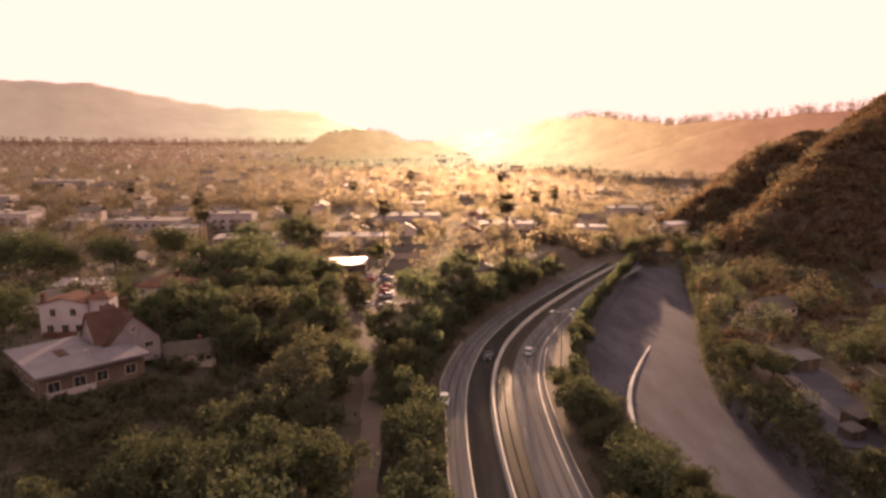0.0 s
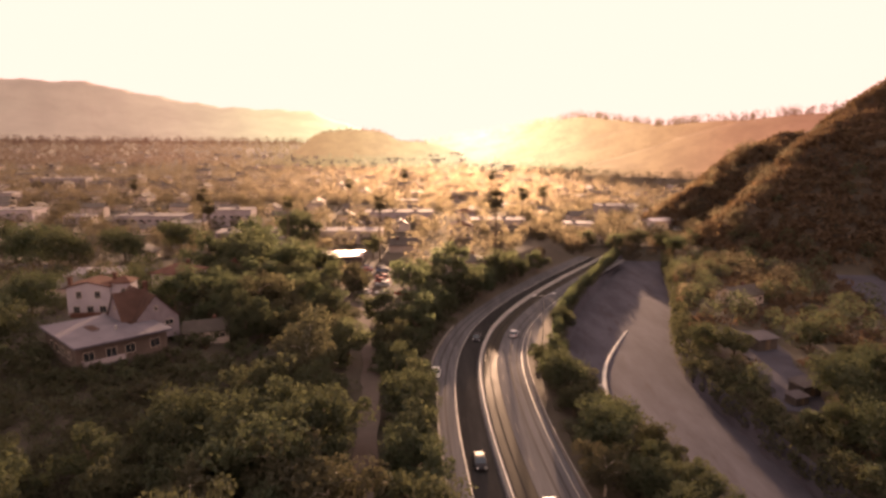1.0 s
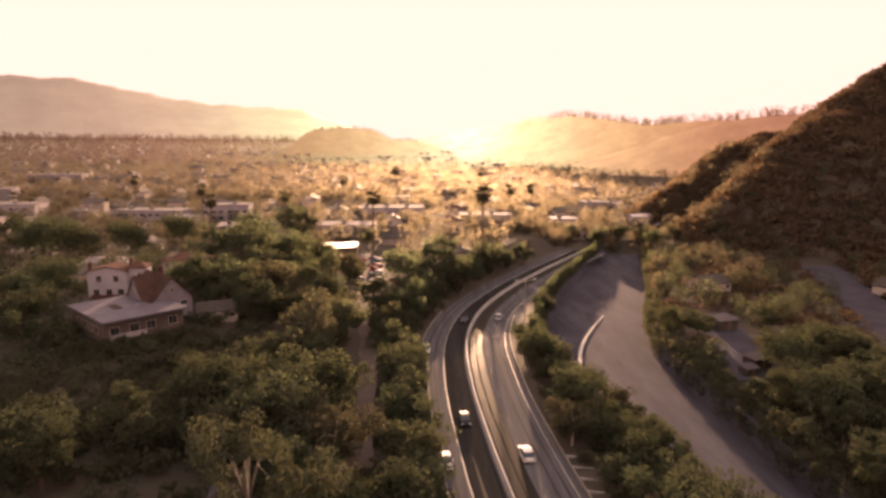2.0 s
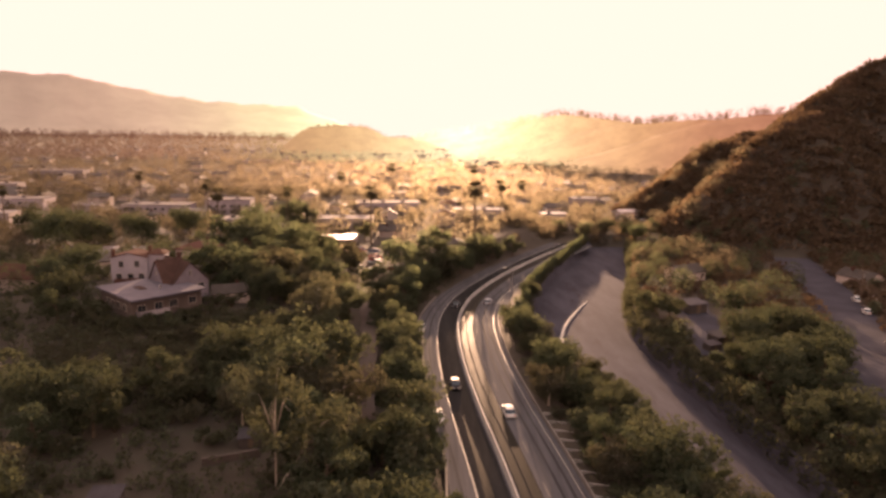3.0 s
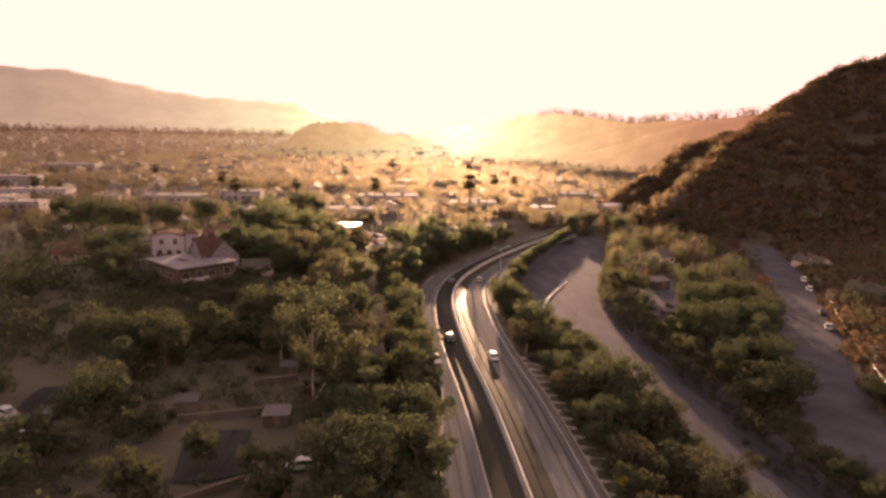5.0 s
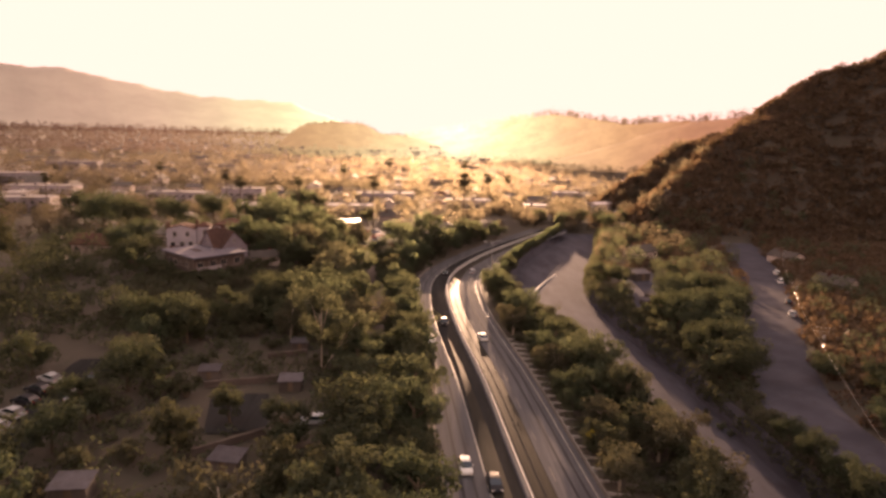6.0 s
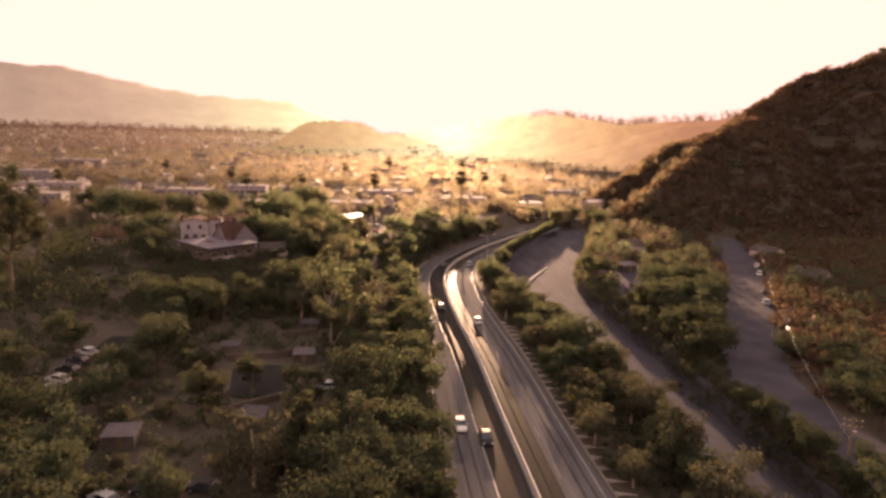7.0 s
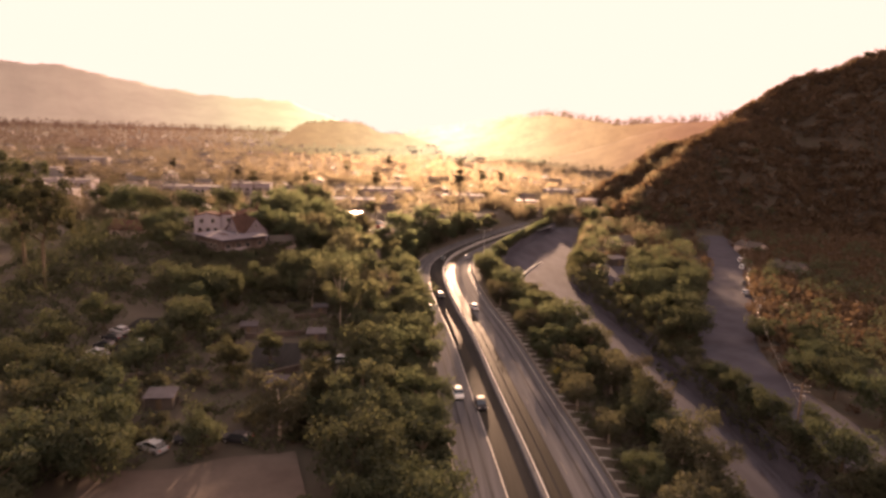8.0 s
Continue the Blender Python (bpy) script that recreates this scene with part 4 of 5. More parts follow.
def car(colour):
    e = new("car")
    p = PAINTS[colour]
    paint = surface("car_paint_" + colour, tuple(v * 0.95 for v in p), p, 1.0, 20.0, 0.5, 0.0, 0.0, obj=True, spec=0.06)
    w = 0.9
    lower = [(-2.25, 0.35, 0.62, 0.86), (-2.1, 0.28, 0.82, 0.95), (-1.3, 0.25, 0.9, 1.0), (0.6, 0.25, 0.9, 1.0), (1.4, 0.25, 0.88, 0.98), (2.1, 0.28, 0.75, 0.93), (2.28, 0.38, 0.6, 0.82)]
    secs = [[(-w * k, x, z0), (w * k, x, z0), (w * k * 1.02, x, (z0 + z1) / 2), (w * k * 0.94, x, z1), (-w * k * 0.94, x, z1), (-w * k * 1.02, x, (z0 + z1) / 2)] for x, z0, z1, k in lower]
    part("body", Geo().loft(secs), paint, e, smooth=False)
    cab = [(-1.95, 0.86, 0.9, 0.8), (-1.3, 0.88, 1.36, 0.72), (-0.2, 0.88, 1.45, 0.7), (0.45, 0.88, 1.4, 0.7), (1.25, 0.86, 0.9, 0.8)]
    part("cabin_glass", Geo().loft([[(-0.84, x, z0), (0.84, x, z0), (k, x, z1), (-k, x, z1)] for x, z0, z1, k in cab]), M_GLASS, e, "dark tinted windows")
    part("roof", Geo().loft([[(-0.7, x, 1.37 + z), (0.7, x, 1.37 + z), (0.62, x, 1.42 + z), (-0.62, x, 1.42 + z)] for x, z in ((-1.25, 0.0), (-0.2, 0.08), (0.42, 0.04))]), paint, e)
    for sx in (-1, 1):
        for y in (-1.38, 1.35):
            wheel = part("wheel", Geo().tube([(sx * 0.72, y, 0.33), (sx * 0.92, y, 0.33)], [0.33, 0.33], 14), M_RUBBER, e)
            part("rim", Geo().tube([(sx * 0.9, y, 0.33), (sx * 0.935, y, 0.33)], [0.2, 0.18], 10), M_RIM, wheel)
        part("headlight", Geo().box(sx * 0.62 - 0.16, sx * 0.62 + 0.16, 2.12, 2.27, 0.58, 0.72, 0.02), M_LAMP, e)
        part("tail_light", Geo().box(sx * 0.66 - 0.13, sx * 0.66 + 0.13, -2.27, -2.15, 0.65, 0.8, 0.02), M_TAIL, e)
        part("mirror", Geo().box(sx * 0.98 - 0.09, sx * 0.98 + 0.09, 0.72, 0.84, 0.9, 1.03, 0.02), paint, e)
    return tagged(e, "%s car with dark tinted windows" % {"dark": "black", "red": "dark red", "blue": "dark blue"}.get(colour, colour), "car")


def drive(colour, x, y, z, rot):
    put(("car", colour), lambda: car(colour), x, y, z, rot)


for colour, off, y, rot in (("white", -9.0, 111, 180), ("dark", -2.4, 139, 180), ("dark", -3.0, 74, 180), ("white", -7.6, 60, 180), ("white", -7.6, 3.5, 180), ("dark", -4.2, -1, 180),
                            ("white", 4.6, 62, 0), ("silver", 6.4, 143, 0)):
    a = math.degrees(math.atan((float(bar_x(y + 2)) - float(bar_x(y - 2))) / 4))
    drive(colour, float(bar_x(y)) + off, y, float(road_z(y)) + 0.02, rot - a)
cr = np.random.default_rng(3)
COL = ["white", "silver", "dark", "red", "blue"]
for row in range(3):
    for k in range(10):
        if cr.uniform() < 0.68:
            continue
        x, y = -19.5 + 5.6 * row - 0.09 * (5 * k), 152 + 5.2 * k + cr.uniform(-1, 1)
        drive(COL[int(cr.integers(5))], x, y, float(land(x, y)) + 0.75, 80 + cr.uniform(-14, 14) + 180 * int(cr.integers(2)))
for k in range(6):
    y = 4.5 + 4.4 * k
    drive(["silver", "dark", "dark", "silver"][int(cr.integers(4))], float(np.interp(y, [4, 26], [-60.3, -63.0])), y, float(land(-61.5, y)) + 0.45, 68 + cr.uniform(-5, 5))
for x, y in ((-54.2, 12.8), (-55.7, 20.2), (-56.3, 27.5)):
    drive(["silver", "dark"][int(cr.integers(2))], x, y, float(land(x, y)) + 0.3, 4 + cr.uniform(-3, 3))
for k in (5, 6, 8, 9):
    y = 20 + 13.5 * k
    x = float(st_x(y)) + 5.6
    a = math.degrees(math.atan((float(st_x(y + 2)) - float(st_x(y - 2))) / 4))
    drive(COL[int(cr.integers(5))], x, y, STREET + 0.02, -a)
for colour, x, y, a in (("silver", -37.4, -22.2, 60), ("dark", -33.2, -19.6, 110), ("dark", -26.7, -19.6, 80)):
    drive(colour, x, y, float(land(x, y)) + 0.02, a)
    KEEP_OFF.append((x, y, 2.2))
drive("silver", -15.9, 12, float(land(-15.9, 12)) + 0.05, 95)
KEEP_OFF.append((-15.9, 12, 2.4))
for x, y in ((106, 311), (110, 308), (117, 308), (123, 311)):
    drive(COL[int(cr.integers(5))], x, y, float(land(x, y)) + 0.05, 20)


# ---- utility poles, cables, sign ----
def pole():
    e = new("utility_pole")
    part("mast", Geo().tube([(0, 0, -0.8), (0, 0, 5), (0, 0, 10.2)], [0.17, 0.15, 0.11], 9), M_POLE, e)
    for z in (9.6, 8.7):
        arm = part("crossarm", Geo().box(-1.25, 1.25, -0.06, 0.06, z, z + 0.13, 0.02), M_POLE, e)
        for x in (-1.1, -0.4, 0.4, 1.1):
            part("insulator", Geo().tube([(x, 0, z + 0.12), (x, 0, z + 0.3)], [0.05, 0.035], 7), M_LAMP, arm)
    part("transformer", Geo().tube([(0.38, 0, 7.2), (0.38, 0, 8.1)], [0.24, 0.24], 11), M_STEEL, e, "grey steel transformer can")
    return tagged(e, "brown timber utility pole with crossarms and cables", "utility pole", "utility poles along the street")


POLES = []
for x, y, a in ((131, 142, -25), (105, 90, -24), (84, 45, -24), (60.3, -11.5, -22)):
    z = float(land(x, y))
    put("pole", pole, x, y, z, a)
    POLES.append((x, y, z, radians(a)))
put("pole", pole, -55, 129.6, float(land(-55, 129.6)), 12)
for (xa, ya, za, ra), (xb, yb, zb, rb) in zip(POLES, POLES[1:]):
    for o, h, rad, mat in ((-1.1, 9.9, 0.012, M_RUBBER), (1.1, 9.9, 0.012, M_RUBBER), (0.0, 6.6, 0.014, M_STEEL)):
        p, q = Vector((xa + o * math.cos(ra), ya + o * math.sin(ra), za + h)), Vector((xb + o * math.cos(rb), yb + o * math.sin(rb), zb + h))
        path = [p.lerp(q, i / 12) - Vector((0, 0, 0.9 * 4 * (i / 12) * (1 - i / 12))) for i in range(13)]
        tagged(part("power_cable", Geo().tube(path, [rad] * 13, 4), mat), "thin sagging cable between utility poles", "cable", "cables along the street")


def street_lamp():
    e = new("street_lamp")
    part("mast", Geo().tube([(0, 0, -0.3), (0, 0, 6), (0, 0, 12.5)], [0.14, 0.11, 0.07], 9), M_STEEL, e)
    for sx in (-1, 1):
        arm = part("arm", Geo().tube([(0, 0, 12.2), (sx * 1.2, 0, 12.7), (sx * 2.4, 0, 12.8)], [0.05, 0.045, 0.04], 7), M_STEEL, e)
        part("lamp_head", Geo().loft([[(sx * x - w, -w, 12.78 - h), (sx * x + w, -w, 12.78 - h), (sx * x + w, w, 12.86), (sx * x - w, w, 12.86)] for x, w, h in ((2.2, 0.06, 0.0), (2.55, 0.16, 0.08), (2.95, 0.1, 0.04))]), M_SHEETMETAL, arm)
    return tagged(e, "tall steel street lamp with two arms", "street lamp", "street lamps along the motorway")


for x, y in ((24.9, 131),):
    put("street_lamp", street_lamp, x, y, float(land(x, y)) + 0.1, 20)

sg = tagged(new("road_sign"), "yellow diamond warning sign on a steel post", "road sign")
sg.matrix_world = pose(25.6, 8.2, -0.4)
part("post", Geo().tube([(0, 0.06, -0.5), (0, 0.06, 4.0)], [0.05, 0.05], 8), M_STEEL, sg)
part("plate", Geo().add([(0, 0, 2.4), (0.95, 0, 3.35), (0, 0, 4.3), (-0.95, 0, 3.35), (0, 0.03, 2.4), (0.95, 0.03, 3.35), (0, 0.03, 4.3), (-0.95, 0.03, 3.35)],
                        [(0, 1, 2, 3), (7, 6, 5, 4), (0, 4, 5, 1), (1, 5, 6, 2), (2, 6, 7, 3), (3, 7, 4, 0)]), M_YELLOW, sg, "yellow diamond plate")
part("lower_plate", Geo().box(-0.38, 0.38, 0, 0.03, 1.65, 2.3), M_YELLOW, sg, "small yellow plate under the diamond")


# ---- trees ----
def limbs(g, rng, h, lean, r0, n, spread, z0=0.35):
    """A bent trunk and some limbs; gives back the limbs' ends."""
    top = Vector((lean * rng.uniform(-1, 1), lean * rng.uniform(-1, 1), h))
    bend = Vector((rng.uniform(-0.3, 0.3), rng.uniform(-0.3, 0.3), h * 0.5)) + top * 0.0
    trunk = [Vector((0, 0, -0.6)), Vector((0, 0, 0.3)), bend, top]
    g.tube(trunk, [r0 * 1.5, r0, r0 * 0.7, r0 * 0.25], 8)
    ends = [top]
    for k in range(n):
        t = rng.uniform(z0, 0.85)
        a = bend.lerp(top, max(0, (t - 0.5) * 2)) if t > 0.5 else Vector((0, 0, 0.3)).lerp(bend, t * 2)
        ang = 2 * math.pi * (k + rng.uniform(-0.3, 0.3)) / n
        e = a + Vector((math.cos(ang) * spread, math.sin(ang) * spread, h * rng.uniform(0.12, 0.35))) * rng.uniform(0.6, 1.0)
        m = a.lerp(e, 0.5) + Vector((0, 0, 0.08 * h))
        g.tube([a, m, e], [r0 * 0.45, r0 * 0.3, r0 * 0.1], 6)
        ends.append(e)
    return ends


def crown_points(rng, centres, radii, n, flat=0.75):
    """Points crowded towards the outside of uneven clumps."""
    k = rng.integers(0, len(centres), n)
    d = rng.normal(size=(n, 3))
    d /= np.linalg.norm(d, axis=1, keepdims=True)
    d[:, 2] *= flat
    q = np.cbrt(rng.uniform(0.12, 1, n))[:, None] * rng.uniform(0.8, 1.12, n)[:, None]
    return np.array(centres)[k] + d * q * np.array(radii)[k][:, None]


def broad_tree(seed, leaves, size, mat, bark, h=8.5, spread=3.2, label=""):
    rng = np.random.default_rng(seed)
    e = new("tree")
    g = Geo()
    ends = limbs(g, rng, h * 0.72, 0.6, 0.26, 6, spread)
    part("trunk", g, bark, e, smooth=True)
    cs, rs = [], []
    for p in ends:
        for k in range(3):
            cs.append((p.x + rng.normal() * 0.9, p.y + rng.normal() * 0.9, p.z + rng.normal() * 0.7 + 0.4))
            rs.append(rng.uniform(0.9, 2.0) * spread / 3.2)
    for k in range(9):      # lower clumps, which round the crown off
        a = 0.7 * k + rng.uniform(-0.2, 0.2)
        cs.append((math.cos(a) * spread * 0.72, math.sin(a) * spread * 0.72, h * rng.uniform(0.3, 0.55)))
        rs.append(rng.uniform(1.1, 1.9) * spread / 3.2)
    part("crown", cards("crown", crown_points(rng, cs, rs, leaves), size, rng), mat, e)
    return tagged(e, label, "tree")


def gum_tree(seed, leaves, size, h=21):
    rng = np.random.default_rng(seed)
    e = new("eucalyptus_tree")
    g = Geo()
    ends = limbs(g, rng, h * 0.85, 1.5, 0.34, 9, 4.4, 0.4)
    part("trunk", g, M_BARK, e, smooth=True)
    cs, rs = [], []
    for p in ends:
        for k in range(4):
            cs.append((p.x + rng.normal() * 1.2, p.y + rng.normal() * 1.2, p.z + rng.normal() * 1.5))
            rs.append(rng.uniform(0.7, 1.8))
    part("crown", cards("crown", crown_points(rng, cs, rs, leaves, 1.1), size, rng, 0.2), M_LEAF2, e)
    return tagged(e, "tall airy eucalyptus tree with a brown trunk", "tree")


def forked_tree(seed, leaves, size):
    rng = np.random.default_rng(seed)
    e = new("eucalyptus_tree")
    g = Geo()
    ends = []
    for dx, dy, h in ((0.2, 1.0, 11.0), (4.6, -0.3, 7.4)):
        top = Vector((dx, dy, h))
        g.tube([(0, 0, -0.5), (dx * 0.2, dy * 0.2, 1.2), (dx * 0.62, dy * 0.55, h * 0.55), top], [0.17, 0.13, 0.09, 0.04], 8)
        ends.append(top)
        for k in range(7):
            a = 0.9 * k + rng.uniform(-0.3, 0.3)
            q = top + Vector((math.cos(a) * 3.0 - 0.8, math.sin(a) * 3.0, rng.uniform(-3.2, 1.6)))
            g.tube([(dx * 0.62, dy * 0.55, h * 0.55), top.lerp(q, 0.5), q], [0.06, 0.04, 0.02], 6)
            ends.append(q)
    part("trunk", g, M_PALEBARK, e, smooth=True)
    cs = [(p.x + rng.normal(), p.y + rng.normal(), p.z + rng.normal() * 0.7) for p in ends for k in range(3)]
    part("crown", cards("crown", crown_points(rng, cs, [rng.uniform(0.8, 1.7) for c in cs], leaves, 0.9), size, rng), M_LEAF2, e)
    return tagged(e, "yellowish eucalyptus tree with a pale forked trunk", "tree")


def palm_tree(seed, h=15, fronds=34):
    rng = np.random.default_rng(seed)
    e = new("palm_tree")
    part("trunk", Geo().tube([(0, 0, -0.5), (0.1, 0, 0.5), (0.25, 0.1, h * 0.5), (0.1, 0.15, h)], [0.36, 0.27, 0.2, 0.17], 9), M_BARK, e, smooth=True)
    g = Geo()
    for k in range(fronds):
        az, up = 2 * math.pi * k * 0.618, rng.uniform(-1.0, 1.2)
        d = Vector((math.cos(az) * math.cos(up), math.sin(az) * math.cos(up), math.sin(up)))
        side = d.cross(Vector((0, 0, 1))).normalized()
        o = Vector((0.1, 0.15, h))
        stem = o + d * 0.9
        for j in range(-3, 4):
            t = (d + side * 0.32 * j).normalized()
            tip = stem + t * rng.uniform(1.3, 1.8) - Vector((0, 0, 0.22 + 0.05 * abs(j)))
            w = side * 0.17 - d * 0.05 * j
            g.add([stem, stem.lerp(tip, 0.5) + w, tip, stem.lerp(tip, 0.5) - w], [(0, 1, 2, 3)])
        g.add([o, o + side * 0.03, stem + side * 0.03, stem], [(0, 1, 2, 3)])
    part("crown", g, M_PALM, e)
    a, z = rng.uniform(0, 6.28, 160), rng.uniform(h - 1.9, h - 0.2, 160)
    r = 0.25 + 0.3 * (z - h + 1.9) / 1.9
    part("dead_skirt", cards("dead_skirt", np.stack([0.1 + r * np.cos(a), 0.15 + r * np.sin(a), z], 1), 0.45, rng, -1.5), M_DRYLEAF, e, "hanging brown dead leaves")
    return tagged(e, "tall fan palm with a round head", "palm tree")


def shrub(seed, leaves, size, mat, label):
    rng = np.random.default_rng(seed)
    e = new("shrub")
    g = Geo()
    for k in range(5):
        a = k * 1.26 + rng.uniform(-0.3, 0.3)
        g.tube([(0, 0, -0.3), (math.cos(a) * 0.5, math.sin(a) * 0.5, 0.8), (math.cos(a) * 1.0, math.sin(a) * 1.0, 1.7)], [0.07, 0.05, 0.02], 5)
    part("stem", g, M_BARK, e)
    cs = [(rng.normal() * 0.8, rng.normal() * 0.8, rng.uniform(0.7, 1.7)) for k in range(8)]
    part("crown", cards("crown", crown_points(rng, cs, [rng.uniform(0.5, 1.0) for k in cs], leaves), size, rng), mat, e)
    return tagged(e, label, "shrub")


def bare_bush(seed):
    rng = np.random.default_rng(seed)
    e = new("bare_bush")
    g = Geo()
    for k in range(9):
        a, lean = 0.7 * k, rng.uniform(0.3, 1.3)
        p, q = Vector((0, 0, -0.4)), Vector((math.cos(a) * lean, math.sin(a) * lean, rng.uniform(2.6, 3.6)))
        g.tube([p, q], [0.1, 0.06], 5)
        for j in range(5):
            b = a + rng.uniform(-1.2, 1.2)
            r = q + Vector((math.cos(b) * rng.uniform(0.4, 1.3), math.sin(b) * rng.uniform(0.4, 1.3), rng.uniform(0.5, 2.0)))
            g.tube([p.lerp(q, rng.uniform(0.5, 1.0)), r], [0.05, 0.025], 4)
    part("stem", g, M_BARK, e)
    part("dry_leaves", cards("dry_leaves", rng.normal(size=(90, 3)) * (1.1, 1.1, 0.8) + (0, 0, 3.6), 0.16, rng), M_DRYLEAF, e, "few dry leaves left on the twigs")
    return tagged(e, "thin leafless bush standing on the crest of the hill", "bush", "bushes on the crest")


KINDS = {
    "broad_a": lambda: broad_tree(11, 3800, 0.23, M_LEAF, M_BARK, label="round-crowned broadleaf tree in dark green leaf"),
    "broad_b": lambda: broad_tree(12, 3800, 0.23, M_LEAF2, M_BARK, 7.5, 3.0, "olive-green broadleaf tree with an uneven crown"),
    "broad_c": lambda: broad_tree(13, 3600, 0.23, M_DRYLEAF, M_PALEBARK, 9.5, 3.4, "thin yellow-brown tree with a pale trunk"),
    "broad_d": lambda: broad_tree(14, 4400, 0.238, M_LEAF, M_BARK, 10.0, 3.9, "broad dark green tree with a heavy crown"),
    "upright": lambda: broad_tree(15, 3800, 0.215, M_LEAF2, M_BARK, 9.6, 2.2, "tall olive-green tree with a narrow rounded crown"),
    "gum": lambda: gum_tree(31, 9000, 0.22),
    "forked": lambda: forked_tree(35, 6500, 0.22),
    "palm": lambda: palm_tree(51),
    "shrub_a": lambda: shrub(61, 640, 0.18, M_LEAF2, "dusty olive-green roadside shrub"),
    "shrub_b": lambda: shrub(62, 620, 0.19, M_DRYLEAF, "dry brown roadside shrub"),
}
tr = np.random.default_rng(9)
PLANTED = []


def plant(kind, x, y, s=1.0, rot=None):
    put(("tree", kind), KINDS[kind], x, y, float(land(x, y)), float(tr.uniform(0, 360)) if rot is None else rot, s)


def is_free(x, y, gap=0.0):
    yc = min(max(y, -400), 300)
    d = x - float(bar_x(yc))
    if y < 262 and -12.6 - gap < d < 11.8 + gap:
        return False
    if 126 < y < 262 and d > 0 and x < float(ch_l(yc)) - 4.0:
        return False
    if y < 266 and float(ch_l(yc)) - 3.6 - gap < x < float(ch_r(yc)) + 2.6 + gap:
        return False
    if y < 262 and abs(x - float(st_x(yc))) < 7.4 + gap:
        return False
    return all((x - a) ** 2 + (y - b) ** 2 > (r + gap) ** 2 for a, b, r in KEEP_OFF)


# trees that stand out
for kind, x, y, s in (("gum", -108, 72, 1.6), ("gum", -94, 56, 1.35), ("forked", -18, 33.5, 1.1), ("upright", -33, 1.5, 1.0), ("upright", -28.7, 12, 0.75), ("broad_a", -18.4, 4, 0.85), ("shrub_a", -44, 26, 1.6), ("upright", -48, 12, 0.8), ("broad_c", -27, 51.5, 0.95), ("broad_d", -9, 5, 1.1), ("upright", -15, -12, 1.1), ("upright", -9.5, -13, 1.15), ("broad_d", -8.7, 9.6, 0.95), ("broad_b", -9, 24, 1.0),
                      ("broad_d", -62, 190, 1.7), ("broad_d", -59, 199, 1.6), ("broad_d", 73, 96, 1.1), ("broad_d", 81, 80, 1.1), ("broad_a", 74, 84, 1.0), ("broad_d", 88, 90, 1.0),
                      ("broad_d", -145, 222, 1.3), ("broad_a", 27, 44, 0.85), ("broad_a", 31, 57, 0.9), ("broad_b", 30, 30, 0.8), ("broad_a", 22.5, 108, 0.8), ("broad_b", 24, 92, 0.8), ("broad_d", -3, 150, 1.1), ("broad_d", -7, 161, 1.2), ("broad_a", 2, 168, 1.1), ("broad_d", 8, 176, 1.2), ("broad_d", 14, 186, 1.1), ("broad_a", -1, 180, 1.2), ("broad_d", 34, 152, 0.7), ("broad_a", 6, 192, 1.2), ("broad_d", 20, 200, 1.2), ("broad_a", 28, 212, 1.1), ("broad_a", 38, 224, 1.0), ("broad_d", 80, 271, 0.9), ("broad_d", 91, 275, 0.9), ("broad_a", 101, 270, 0.9), ("broad_d", 70, 279, 0.9), ("broad_a", 110, 262, 0.9), ("broad_d", 100, 252, 0.9), ("broad_d", -56, 172, 1.6), ("broad_d", -44, 178, 1.5), ("broad_a", -70, 182, 1.6), ("broad_d", -135, 200, 1.8), ("broad_a", -150, 214, 1.8), ("broad_d", -120, 196, 1.6), ("broad_d", -108, 208, 1.5), ("broad_a", -73, 242, 1.5), ("broad_d", -62, 262, 1.5), ("broad_a", -52, 246, 1.4), ("broad_d", -98, 232, 1.5), ("broad_d", 59.8, 8, 0.6), ("broad_a", 59.8, 2, 0.6), ("broad_d", 59.7, 14, 0.55), ("broad_a", -50, 12, 0.9), ("broad_d", -49, 24, 1.0), ("broad_a", -68, 30, 0.9), ("broad_d", -53, -6, 1.0), ("broad_a", -60, -9, 1.1), ("broad_d", -66, -3, 1.0), ("broad_a", -47, -16, 1.0), ("broad_d", -52, -18, 1.0), ("broad_d", -44, -27, 1.0), ("broad_a", -70, 12, 1.0), ("broad_d", -50, 3, 0.8), ("broad_d", -8, -24, 1.0), ("broad_a", -2, -29, 0.9), ("broad_d", -9, -33, 1.1), ("broad_b", 1, -23, 0.8), ("broad_a", -14, -18, 1.0), ("broad_d", -4, -40, 1.0), ("broad_a", -10, -45, 0.9), ("broad_d", -41, -31, 1.0), ("broad_a", -48, -38, 1.1), ("broad_b", -43, -44, 0.9), ("broad_d", 60, -5, 0.65), ("broad_a", 60.2, -14, 0.8), ("broad_d", 60.8, -22, 0.9), ("broad_a", 62, -31, 1.0), ("broad_d", 79, -6, 1.1), ("broad_a", 80, -16, 1.1), ("broad_d", 78.5, 6, 1.0), ("broad_a", 79, 16, 0.9), ("broad_d", 80, -26, 1.1)):
    turn = float(tr.uniform(0, 360))
    plant(kind, x, y, s, 12.0 if kind == "forked" else turn)
    PLANTED.append((x, y))
# beside the flat-roofed house, and round the shed with the metal roof
for kind, x, y, s, turn in (("broad_d", -80, 98, 0.9, 20), ("broad_a", -75.5, 90.5, 0.85, 70), ("broad_d", -86, 121, 1.0, 120), ("broad_d", -88, 112, 0.9, 200), ("upright", -23.5, 223, 1.0, 0), ("broad_d", -42, 195, 0.9, 40), ("broad_a", -37.5, 195, 0.92, 90), ("broad_d", -34, 196, 0.7, 160)):
    plant(kind, x, y, s, turn)
